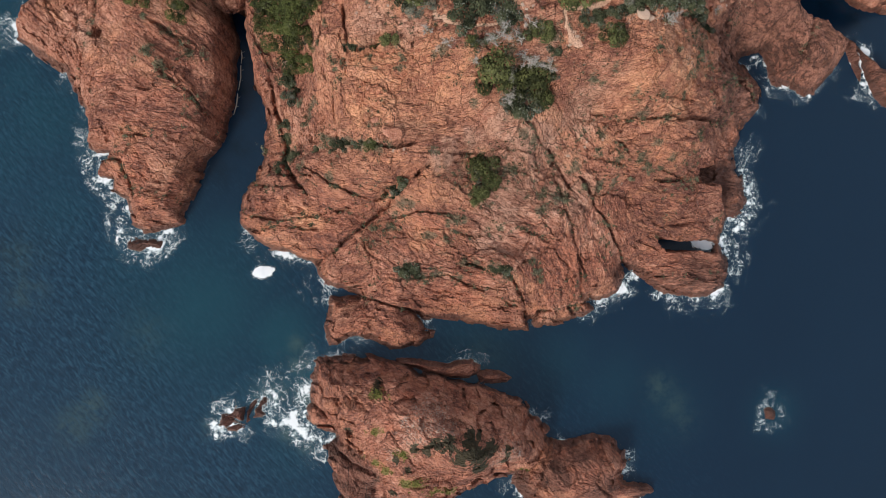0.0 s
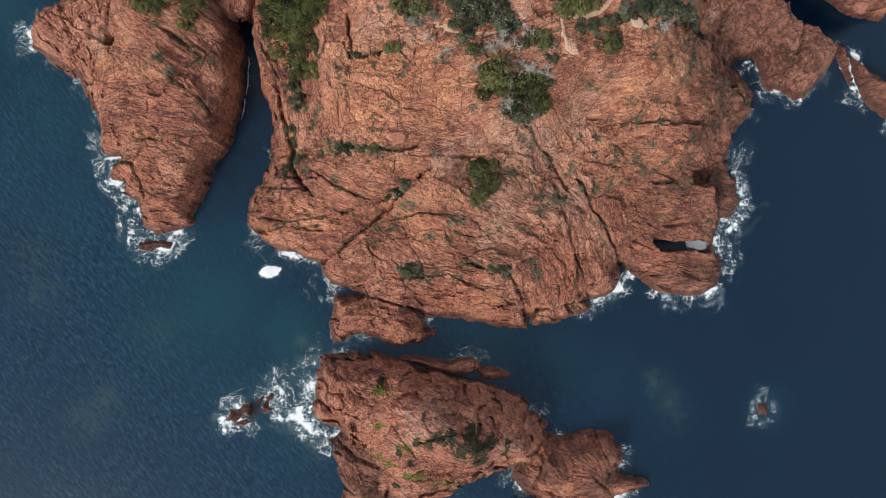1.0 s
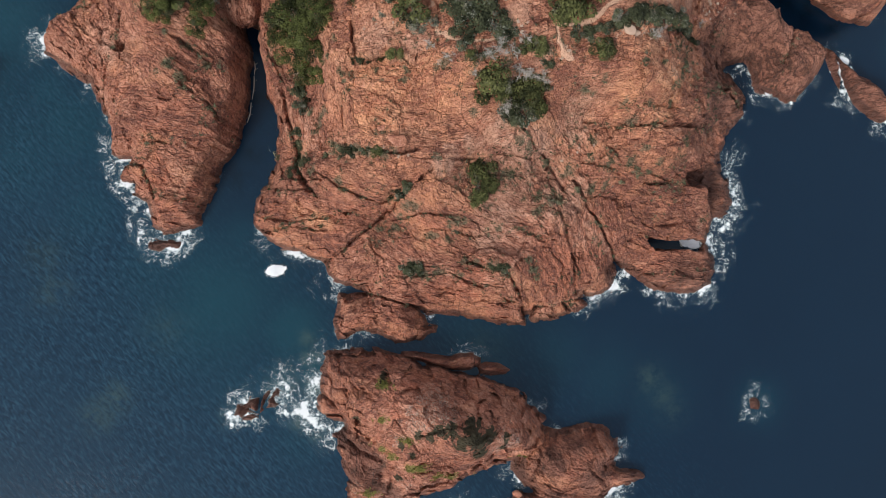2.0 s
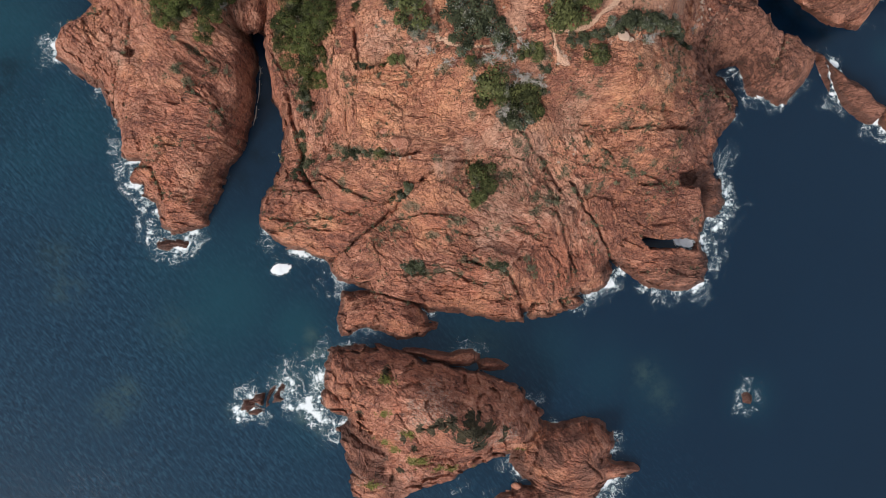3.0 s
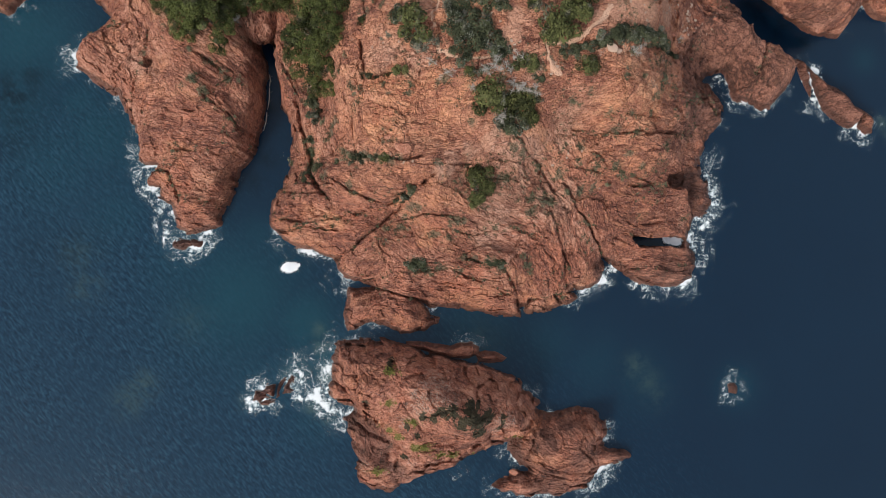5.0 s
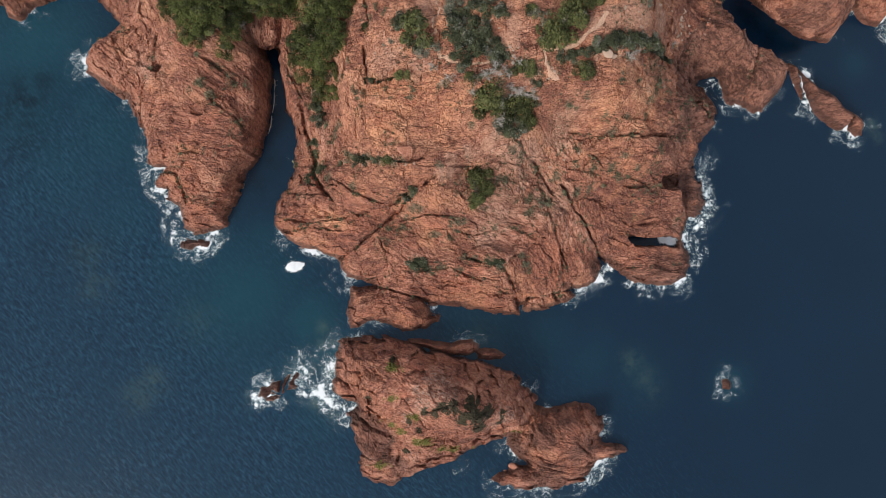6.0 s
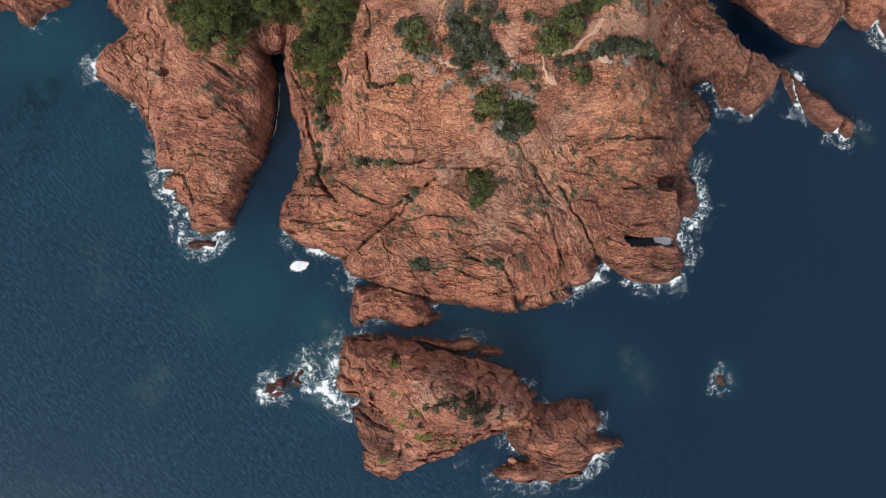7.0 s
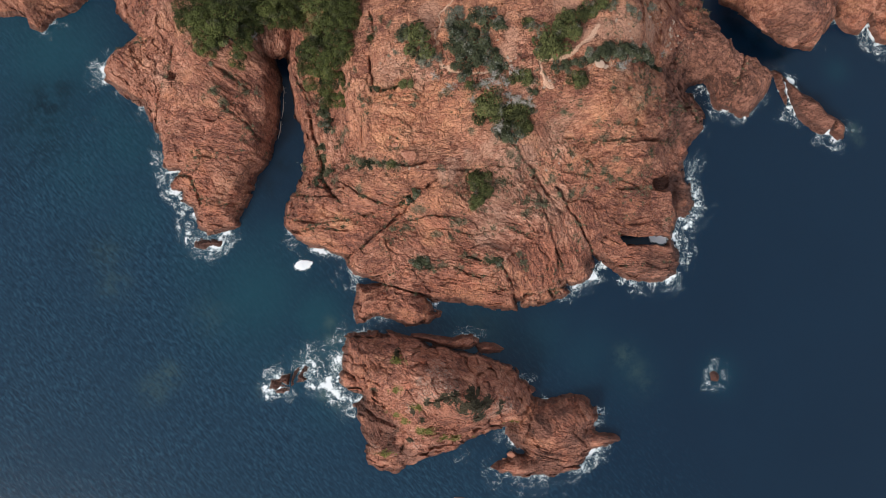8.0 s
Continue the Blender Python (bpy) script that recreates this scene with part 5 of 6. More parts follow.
def form(land, x, y, d):
    """The large form, without the broken rock: steep at the water, levelling off inland."""
    base = lie(land["heights"], x, y)
    rise = land["rise"] * (1 + 0.3 * smooth_noise(x * 0.13, y * 0.13, 5))
    rise = rise - (rise - 1.25) * step(22, 34, x) * step(48, 40, x)
    for cx, cy, reach, more in land.get("steep", ()):
        rise = rise + more * np.exp(-((x - cx) ** 2 + (y - cy) ** 2) / reach ** 2)
    part = np.maximum(d, 0) * rise / base
    return np.where(d > 0, base * part / (1 + part ** 4) ** 0.25, np.maximum(d * 1.2, -2.5)) + land.get("foot", 0.0)


def spots(places, x, y):
    """How much a place is covered by round patches (x, y, radius, strength)."""
    total = np.zeros(x.shape)
    for cx, cy, r, *strength in places:
        total = np.maximum(total, (strength[0] if strength else 1.0) * np.exp(-((x - cx) ** 2 + (y - cy) ** 2) / r ** 2))
    return total


def fabric(land, x, y, wx, wy):
    """Coordinates along and across the beds of the zone of rock that a place lies in, how strongly bedded it is, and which zone."""
    zones = np.array(land.get("fabric", [(0, 0, 5, 1.0)]), float)
    tx, ty = x + 1.6 * fractal(x * 0.2, y * 0.2, 4, 221, 0.6), y + 1.6 * fractal(x * 0.2, y * 0.2, 4, 231, 0.6)
    best, which = np.full(x.shape, 1e9), np.zeros(x.shape, int)
    for n, (zx, zy, _, _) in enumerate(zones):
        far = (tx - zx) ** 2 + (ty - zy) ** 2
        which = np.where(far < best, n, which)
        best = np.minimum(best, far)
    turn, stretch = np.radians(zones[which, 2]), zones[which, 3]
    c, s = np.cos(turn), np.sin(turn)
    return c * wx + s * wy, c * wy - s * wx, stretch, which


def beside(line, x, y):
    """Signed distance to an open line, positive on its right-hand side, and a fade past its two ends."""
    p = np.array(line, float)
    far, side, over = np.full(x.shape, 1e9), np.zeros(x.shape), np.zeros(x.shape)
    for n, ((ax, ay), (bx, by)) in enumerate(zip(p[:-1], p[1:])):
        dx, dy = bx - ax, by - ay
        long = math.hypot(dx, dy)
        raw = ((x - ax) * dx + (y - ay) * dy) / (long * long)
        s = np.clip(raw, 0, 1)
        gap = (x - ax - s * dx) ** 2 + (y - ay - s * dy) ** 2
        near = gap < far
        past = (np.maximum(-raw, 0) if n == 0 else 0) + (np.maximum(raw - 1, 0) if n == len(p) - 2 else 0)
        far = np.where(near, gap, far)
        side = np.where(near, np.sign((x - ax) * dy - (y - ay) * dx), side)
        over = np.where(near, past * long, over)
    return np.sqrt(far) * side, np.exp(-over ** 2)


def relief(land, x, y, d):
    """The full height with blocks, joints, faults, pits and caves."""
    z = form(land, x, y, d)
    wx = x + 0.5 * fractal(x * 0.3, y * 0.3, 4, 31, 0.6)
    wy = y + 0.5 * fractal(x * 0.3, y * 0.3, 4, 41, 0.6)
    gx, gy, stretch, _ = fabric(land, x, y, wx, wy)
    rough = land.get("rough", 1.0) * (0.55 + 0.45 * step(-0.6, 0.5, smooth_noise(x * 0.11, y * 0.11, 61)))
    calm = 1.0
    for line, wide in land.get("paths", ()):
        calm = calm * (1 - 0.9 * np.exp(-(along(line, x, y) / wide) ** 2))
    calm = calm * (1 - 0.75 * np.minimum(spots(land.get("soil", ()), x, y), 1))
    rough = rough * (1 + 0.35 * spots(land.get("dull_shaded", ()), x, y))
    edge = 0.35 + 0.65 * step(0.0, 2.5, d)
    bed = np.zeros(x.shape)
    for k, (long, short, lift, joint, deep) in enumerate(((7.0, 3.6, 0.30, 0.025, 0.22), (2.9, 1.2, 0.20, 0.04, 0.16), (1.2, 0.5, 0.10, 0.07, 0.07), (0.5, 0.28, 0.045, 0.1, 0.02))):
        level, gap = blocks(gx / (long * stretch) + 3.7 * k, gy / (short / np.sqrt(stretch)) + 1.3 * k, 70 + k)
        bed = bed + lift * level - deep * np.exp(-(gap / joint) ** 2)
    for apart, drop, k in ((2.1, 0.17, 201), (0.8, 0.09, 211)):
        edge_on = gy / apart + 0.55 * fractal(gx * 0.22 / apart, gy * 0.5 / apart, 3, k)
        ramp = edge_on - np.floor(edge_on)
        bed = bed + drop * (np.minimum(ramp, (1 - ramp) * 6) - 0.4) * step(0.75, 1.3, stretch) * step(-0.3, 0.25, fractal(gx * 0.2, gy * 0.35, 2, k + 5))
    z = z + (bed * rough + land.get("rough", 1.0) * (0.09 * fractal(x * 0.7, y * 0.7, 4, 91) + 0.5 * fractal(x * 0.19, y * 0.19, 2, 93) * step(0.5, 4, d))) * calm * edge * step(-1.5, 0.3, d)
    wave_x, wave_y = x + 0.13 * fractal(x * 1.1, y * 1.1, 4, 101, 0.6), y + 0.13 * fractal(x * 1.1, y * 1.1, 4, 111, 0.6)
    for deep, wide, line in land.get("faults", ()):
        p = np.array(line)
        box = (x > p[:, 0].min() - 4) & (x < p[:, 0].max() + 4) & (y > p[:, 1].min() - 4) & (y < p[:, 1].max() + 4)
        if box.any():
            far = along(line, wave_x[box], wave_y[box])
            least = 0.8 if deep >= 1 else 0.15
            deep = deep * (least + (1.35 - least) * step(-0.45, 0.5, smooth_noise(x[box] * 0.5, y[box] * 0.5, 115)))
            wide = 0.38 * wide + 0.04
            z[box] -= deep * np.exp(-(far / wide) ** 2) * step(-0.2, 1.0, d[box]) + 0.06 * deep * np.exp(-far / (5 * wide))
    for drop, reach, line in land.get("scarps", ()):
        p = np.array(line)
        box = (x > p[:, 0].min() - 9) & (x < p[:, 0].max() + 9) & (y > p[:, 1].min() - 9) & (y < p[:, 1].max() + 9)
        if box.any():
            off, fade = beside(line, x[box] + 0.9 * fractal(x[box] * 0.45, y[box] * 0.45, 4, 261, 0.6), y[box] + 0.9 * fractal(x[box] * 0.45, y[box] * 0.45, 4, 271, 0.6))
            fall = drop * (0.7 + 0.6 * smooth_noise(x[box] * 0.4, y[box] * 0.4, 281)) * fade * step(0.0, 2.0, d[box])
            z[box] -= fall * step(-0.05, 0.4, off) * np.exp(-np.maximum(off, 0) / reach)
            z[box] += 0.25 * fall * step(-2.0, 0.0, off) * step(0.05, -0.05, off)
    for hole, floor, wall in land.get("holes", ()):
        far = inside(hole, wave_x, wave_y)
        z = np.where(far > -1.2, np.minimum(z, floor + np.maximum(-far, 0) * wall + 0.3 * fractal(x * 0.9, y * 0.9, 4, 331)), z)
    return z


# ---- land and sea ----
def sheet(name, x, y, z, keep, material, values, smooth=True):
    """One mesh over a grid of places; keep says which vertices may stay."""
    rows, cols = x.shape
    corner = np.arange(rows * cols).reshape(rows, cols)
    quads = np.stack([corner[:-1, :-1], corner[:-1, 1:], corner[1:, 1:], corner[1:, :-1]], -1).reshape(-1, 4)
    quads = quads[keep.ravel()[quads].any(1)]
    used = np.unique(quads)
    order = np.full(rows * cols, -1)
    order[used] = np.arange(len(used))
    quads = order[quads]
    mesh = bpy.data.meshes.new(name)
    mesh.vertices.add(len(used))
    mesh.vertices.foreach_set("co", np.stack([x, y, z], -1).reshape(-1, 3)[used].astype(np.float32).ravel())
    mesh.loops.add(quads.size)
    mesh.loops.foreach_set("vertex_index", quads.astype(np.int32).ravel())
    mesh.polygons.add(len(quads))
    mesh.polygons.foreach_set("loop_start", np.arange(0, quads.size, 4, dtype=np.int32))
    mesh.update(calc_edges=True)
    mesh.polygons.foreach_set("use_smooth", np.full(len(quads), smooth))
    for key, value in values.items():
        value = np.asarray(value, np.float32)
        layer = mesh.attributes.new(key, "FLOAT" if value.ndim == 2 else "FLOAT_VECTOR", "POINT")
        layer.data.foreach_set("value" if value.ndim == 2 else "vector", value.reshape(rows * cols, -1)[used].ravel())
    mesh.materials.append(material)
    mesh.validate()
    return new(name, mesh)


GROUND = []


CREST_LICHEN = [(21.9, 24.6, 0.7), (23.3, 24.8, 0.9), (24.6, 24.6, 0.6), (27.0, 26.0, 0.7), (32.0, 25.8, 0.7), (33.0, 23.8, 0.5), (29.5, 22.0, 0.6)]
ORANGE = [(0.6, 20.6, 3.0, 1), (-1.4, 17.3, 2.5, 1), (3.0, 21.8, 2.5, 0.9), (-2.1, 22.0, 1.9, 0.9), (4.8, 18.4, 2.2, 0.7), (29.6, 20.3, 2.7, 0.9), (25.5, 21.2, 2.5, 0.8), (32.0, 22.9, 1.9, 0.8), (27.1, 23.4, 2.2, 0.8), (11.0, 27.7, 1.5, 0.6), (-8.4, 7.0, 2.1, 0.8), (-10.7, 8.3, 1.8, 0.7), (-4.4, 9.7, 1.2, 0.7), (21.2, 17.2, 1.9, 0.6), (-1.5, 3.3, 2.1, 0.6), (3.8, 4.9, 1.8, 0.6), (24.2, 19.7, 2.2, 0.7), (32.2, 8.2, 1.8, 0.5), (-30.9, 28.9, 1.6, 0.4)]
TRAIL = [(4.6, 12.0, 0.6, 0.8), (6.4, 13.1, 0.8, 0.75), (8.5, 14.6, 0.9, 0.75), (10.5, 15.6, 1.1, 0.8), (12.2, 16.7, 1.2, 0.8), (11.3, 6.3, 2.0, 0.55), (12.5, 9.9, 1.8, 0.55)]
# dull brown rock; the northeast inlet wall's shade is painted here too
DULL_SHADED = [(36.5, 1.2, 4.5, 0.5), (40.2, 13.4, 1.8), (41.5, 12.0, 1.6), (35.5, 0.2, 1.4, 0.7), (39.0, 0.5, 1.8, 0.8), (40.0, 3.0, 1.6, 0.8), (32.5, 1.0, 1.0, 0.6), (28.5, 1.8, 1.4, 0.8), (57, 38, 4, 0.6), (63, 37, 4, 0.6), (42, 29, 3), (46, 30, 5), (50, 28, 5), (53, 27, 3), (42, 23, 3), (44, 33, 4), (48, 34, 3), (42.0, 12.6, 1.3), (43.0, 10.6, 1.2), (42.3, 9.2, 1.0), (27.5, 1.0, 1.6)]


def raise_land(name, land, xs, ys, material):
    x, y = np.meshgrid(xs, ys)
    d = shore(land, x, y)
    z = relief(land, x, y, d)
    GROUND.append((xs, ys, np.where(d > -0.3, z, -5.0)))
    px, py = x.copy(), y.copy()
    for cx, cy, reach, dx, dy, low in land.get("overhangs", ()):
        lean = np.exp(-((x - cx) ** 2 + (y - cy) ** 2) / reach ** 2) * step(low, low + 2.0, z)
        px, py = px + dx * lean, py + dy * lean
    soil = spots(land.get("soil", ()), x, y)
    dull_shaded = spots(land.get("dull_shaded", ()), x, y)
    if "dull_shaded_flank" in land:
        dull_shaded = np.maximum(dull_shaded, 0.85 * step(-0.4, 0.4, inside(land["dull_shaded_flank"], x + 0.6 * fractal(x * 0.5, y * 0.5, 3, 191), y)))
    trod = np.zeros(x.shape)
    for line, wide in land.get("paths", ()):
        trod = np.maximum(trod, np.exp(-(along(line, x + 0.4 * fractal(x, y, 3, 117), y) / wide) ** 2))
    values = {
        "soil": soil,
        "trod": trod,
        "moss": spots(land.get("moss", ()), x, y),
        "grass": spots(land.get("grass", ()), x, y),
        "lichen": spots(land.get("lichen", ()), x, y),
        "dull_shaded": dull_shaded,
        "orange": spots(land.get("orange", ()), x + 0.8 * fractal(x * 0.5, y * 0.5, 3, 241), y + 0.8 * fractal(x * 0.5, y * 0.5, 3, 251)),
        "red": spots(land.get("red", ()), x + 0.9 * fractal(x * 0.4, y * 0.4, 3, 291), y + 0.9 * fractal(x * 0.4, y * 0.4, 3, 301)),
        "tan": spots(land.get("tan", ()), x + 0.9 * fractal(x * 0.4, y * 0.4, 3, 311), y + 0.9 * fractal(x * 0.4, y * 0.4, 3, 321)),
        "herb": spots(land.get("herb", ()), x, y),
        "wet": step(1.6, 0.2, z),
        "warm": step(land.get("warm", (6, 14))[0], land.get("warm", (6, 14))[1], z + 1.5 * smooth_noise(x * 0.1, y * 0.1, 121)),
    }
    gx, gy, stretch, which = fabric(land, x, y, x, y)
    values["bedding"] = np.stack([gx, gy, z + 3.1 * which], -1)
    values["zone"] = (which * 0.618) % 1.0
    return sheet(name, px, py, z, d > -1.3, material, values, False)


def height(x, y):
    """The ground's height at a place."""
    best = -5.0
    for xs, ys, z in GROUND:
        if xs[0] <= x <= xs[-1] and ys[0] <= y <= ys[-1]:
            best = max(best, float(z[np.searchsorted(ys, y) - 1, np.searchsorted(xs, x) - 1]))
    return best


def rounded(line):
    """The same line with its corners cut twice."""
    p = np.array(line, float)
    for _ in range(2):
        p = np.concatenate([p[:1], np.stack([0.75 * p[:-1] + 0.25 * p[1:], 0.25 * p[:-1] + 0.75 * p[1:]], 1).reshape(-1, 2), p[-1:]])
    return [tuple(q) for q in p]


HERBS = HERBS_WEST + HERBS_MIDDLE + HERBS_EAST
MAIN = {
    "ragged": 0.6,
    "outlines": [MAINLAND_OUTLINE, SPUR_OUTLINE, VALLEY_OUTLINE, NORTHWEST_OUTLINE, NORTHEAST_OUTLINE],
    "heights": MAIN_HEIGHTS, "rise": 1.9, "rough": 0.85, "faults": MAIN_FAULTS + [(3.0, 0.3, SPUR_GULLY)], "soil": SOIL + TRAIL, "fabric": MAIN_FABRIC + SPUR_FABRIC, "dull_shaded": DULL_SHADED, "dull_shaded_flank": DULL_SHADED_FLANK, "lichen": CREST_LICHEN, "orange": ORANGE,
    "red": RED, "tan": TAN, "herb": HERBS, "scarps": SCARPS_NORTH + SCARPS_EAST + SCARPS_SMALL,
    "steep": [(-19.5, 16, 4, 3.0), (-21.5, 10, 3, 2.0), (-18.5, 23, 4, 3.0), (-17, 24, 6, 3.0), (-17, 30, 4, 5.0), (54, 37, 7, 5.0), (48, 34, 4, 3.0), (46, 38, 4, 4.0), (50, 32, 3, 2.0)],
    "paths": [(rounded(PATH_MAIN), 0.32), (rounded(PATH_WEST), 0.17)],
    "holes": [(SLOT_POOL, -1.0, 6.0), (CAVE_SLOT, -1.2, 14.0), (CAVE_NOTCH, 0.35, 9.0), (EAST_SHELF, 0.8, 2.6), (WEST_CLEFT, 0.35, 6.0), (NORTH_PIT, 13.2, 8.0), (SPUR_PIT, 3.6, 6.0), (SPUR_HOLLOW, 6.0, 3.0), (HOLLOW, 10.2, 1.3)],
    "overhangs": [(-17.5, 32.0, 2.6, 0.2, -2.6, 2.5), (53.0, 38.0, 4.0, -2.0, -2.6, 2.0), (58.0, 35.0, 3.0, -1.2, -2.0, 2.0),
                  (33.5, 5.9, 1.5, 0.0, -0.7, 1.6), (36.0, 6.0, 1.3, 0.0, -0.5, 1.6), (38.0, 14.4, 1.8, 0.3, -0.9, 2.0)],
}
north = np.concatenate([np.arange(-9.5, 42.0, 0.13), 42 + 0.13 * np.cumsum(1.09 ** np.arange(44)), [110.0]])
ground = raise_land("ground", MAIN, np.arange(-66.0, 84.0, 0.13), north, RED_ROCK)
tagged(ground, "red and orange fractured rock headland with a narrow sea channel", "headland", kind="structure")

# the southwest skirt and east lobe are coloured darker, partly as painted shade
ISLAND = {"heights": ISLAND_HEIGHTS, "scarps": ISLAND_SCARPS, "rise": 1.9, "faults": ISLAND_FAULTS, "moss": MOSS,
          "grass": GRASS, "lichen": LICHEN, "warm": (7, 18), "fabric": ISLAND_FABRIC, "rough": 0.38, "steep": [(0, -9, 4, 1.4), (6, -10.5, 4, 1.6), (12, -12.5, 4, 1.6), (16, -14, 3, 1.2)], "dull_shaded": [(20.0, -27.5, 4, 0.65), (26.0, -27.0, 3, 0.7), (30, -24, 2, 0.6), (24, -23, 4, 0.55), (19.5, -21.5, 2.5, 0.75), (22, -19.5, 3, 0.55), (16.5, -25, 3, 0.7), (-3.8, -19.8, 2.2, 0.9), (-2.3, -21.7, 2.2, 0.95), (-4.7, -22.8, 1.9, 0.75), (-1.5, -23.7, 1.9, 0.7), (0.8, -25.4, 2.2, 0.6), (4.5, -24.6, 1.8, 0.5), (-5.5, -18.8, 1.8, 0.8)]}
island = new("rock_island")
tagged(island, "brownish red rock island with moss and lichen on top", "rock island")
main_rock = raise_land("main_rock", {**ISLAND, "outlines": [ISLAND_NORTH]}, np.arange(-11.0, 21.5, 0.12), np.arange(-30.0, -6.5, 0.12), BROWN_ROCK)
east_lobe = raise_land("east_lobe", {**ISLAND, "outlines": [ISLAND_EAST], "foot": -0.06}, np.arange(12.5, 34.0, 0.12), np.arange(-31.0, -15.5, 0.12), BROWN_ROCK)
main_rock.parent = east_lobe.parent = island
tagged(east_lobe, "darker bare red rock lobe")


def grown(outline, by):
    p = np.array(outline)
    return [tuple(q) for q in p.mean(0) + (p - p.mean(0)) * by]


def raise_rock(name, label, outlines, top, rise=1.0, rough=0.6, faults=(), dull_shaded=0.0):
    """A small rock that stands alone in the sea."""
    p = np.array([q for o in outlines for q in o])
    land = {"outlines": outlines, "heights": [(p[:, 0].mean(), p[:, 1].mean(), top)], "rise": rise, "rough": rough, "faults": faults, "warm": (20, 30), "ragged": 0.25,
            "dull_shaded": [(p[:, 0].mean(), p[:, 1].mean(), 9.0, dull_shaded)]}
    (x0, y0), (x1, y1) = p.min(0) - 1.6, p.max(0) + 1.6
    rock = raise_land(name, land, np.arange(x0, x1, 0.1), np.arange(y0, y1, 0.1), BROWN_ROCK)
    return tagged(rock, label, "sea rock")


raise_rock("skerry", "long low reddish rock awash with white foam", [grown(SKERRY, 1.07)], 2.6, 1.5, 0.8, [(3.6, 0.46, SKERRY_GULLY), (3.2, 0.5, SKERRY_GULLY_TWO)], 0.7)
raise_rock("rock_ledge", "low wet red rock ledge beside the island", [NORTH_LEDGE], 2.4, 1.8, 0.6, (), 0.1)
raise_rock("rock_ledge", "small wet red rock ledge beside the island", [NORTH_LEDGE_TIP], 1.6, 1.5, 0.7, (), 0.2)
raise_rock("sea_rock", "dark wet jagged rock in breaking surf", [grown(STACK, 1.3)], 2.2, 1.5, 1.4, [(1.6, 0.4, STACK[3:5] + STACK[11:13]), (1.4, 0.4, [STACK[6], STACK[10]])], 0.95)
raise_rock("sea_rock", "small dark wet rock in breaking surf", [grown(STACK_SMALL, 1.2)], 0.7, 1.2, 0.8, (), 0.95)
raise_rock("sea_rock", "dark red rock off the point in white foam", [grown(SPUR_TIP, 1.35)], 2.0, 1.3, 1.2, (), 0.7)
raise_rock("reef_rock", "small reddish rock just above deep water", [grown(REEF, 1.2)], 0.8, 1.2, 0.9, (), 0.8)
raise_rock("reef_rock", "dark rock just awash", [SUNKEN], 0.35, 0.5, 0.3)

# the sea, one sheet to the horizon
far = 85 + 0.6 * np.cumsum(1.16 ** np.arange(48))
across = np.concatenate([-far[::-1], np.arange(-85, 85.1, 0.6), far])
sx, sy = np.meshgrid(across, across)
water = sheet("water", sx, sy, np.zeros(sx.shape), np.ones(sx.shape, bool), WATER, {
    "shallow": spots(SHALLOWS, sx, sy), "pale": spots(PALE_BED, sx, sy), "weed_shade": spots(DARK_BED_SHADE, sx, sy),
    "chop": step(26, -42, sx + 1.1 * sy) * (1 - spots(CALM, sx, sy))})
tagged(water, "dark blue sea, rippled and turquoise in the shallows", "sea", kind="structure")


def lay_foam(label, places, loose=0.0):
    """Foam that hugs the waterline, in strands and broken rings; loose: how much of it lies free of the shore."""
    p = np.array(places)
    r = p[:, 2].max() * 2.6
    fx, fy = np.meshgrid(np.arange(p[:, 0].min() - r, p[:, 0].max() + r, 0.2), np.arange(p[:, 1].min() - r, p[:, 1].max() + r, 0.2))
    stray = 0.8 if loose < 1 else 0.2
    wx, wy = fx + stray * fractal(fx * 0.45, fy * 0.45, 4, 161, 0.6), fy + stray * fractal(fx * 0.45, fy * 0.45, 4, 171, 0.6)
    cover = spots([(cx, cy, reach * (1.75 - 0.6 * loose), much) for cx, cy, reach, much in places], wx, wy)
    gap = np.maximum(-np.max([inside(o, fx, fy) for o in SHORES], axis=0), 0)
    out = gap + 0.35 * fractal(fx * 0.5, fy * 0.5, 3, 181)
    band = np.exp(-np.maximum(out, 0) / 0.75) + 0.42 * np.exp(-((out - 1.5) / 0.4) ** 2) + 0.3 * np.exp(-((out - 2.6) / 0.35) ** 2)
    cover = 1.2 * cover ** 1.15 * np.minimum(loose + band, 1.15)
    fz = 0.05 + 0.05 * cover + 0.04 * fractal(fx, fy, 2, 131)
    foam = sheet("sea_foam", fx, fy, fz, (cover > 0.07) & (gap > -1), FOAM, {"foam": cover})
    return tagged(foam, label, "sea foam", "foam on the sea", "stuff")


SHORES = [MAINLAND_OUTLINE, SPUR_OUTLINE, NORTHWEST_OUTLINE, NORTHEAST_OUTLINE, SKERRY, ISLAND_NORTH, ISLAND_EAST, NORTH_LEDGE, NORTH_LEDGE_TIP,
          STACK, STACK_SMALL, SPUR_TIP, REEF]
lay_foam("white surf foam along the rocky point", SPUR_FOAM, 0.2)
lay_foam("thin white foam in the bay below the cliff", BAY_FOAM, 0.15)
lay_foam("thick white breaking surf against the island", SURF_FOAM, 0.5)
lay_foam("white foam trailing off the island rocks", ISLAND_FOAM, 0.2)
lay_foam("white foam rings along the eastern cliff foot", EAST_FOAM, 0.3)
lay_foam("white foam round the low skerry", NORTHEAST_FOAM, 0.12)
lay_foam("thin foam in the far cove", COVE_FOAM)
lay_foam("thin ring of foam over a reef", REEF_FOAM, 0.9)
lay_foam("dense floating raft of white foam", FOAM_RAFT, 1.0)
lay_foam("white foam in the rock slot", [(37.4, 4.9, 0.5, 1.6), (38.2, 4.8, 0.5, 1.7), (38.9, 4.8, 0.4, 1.5)], 1.0)


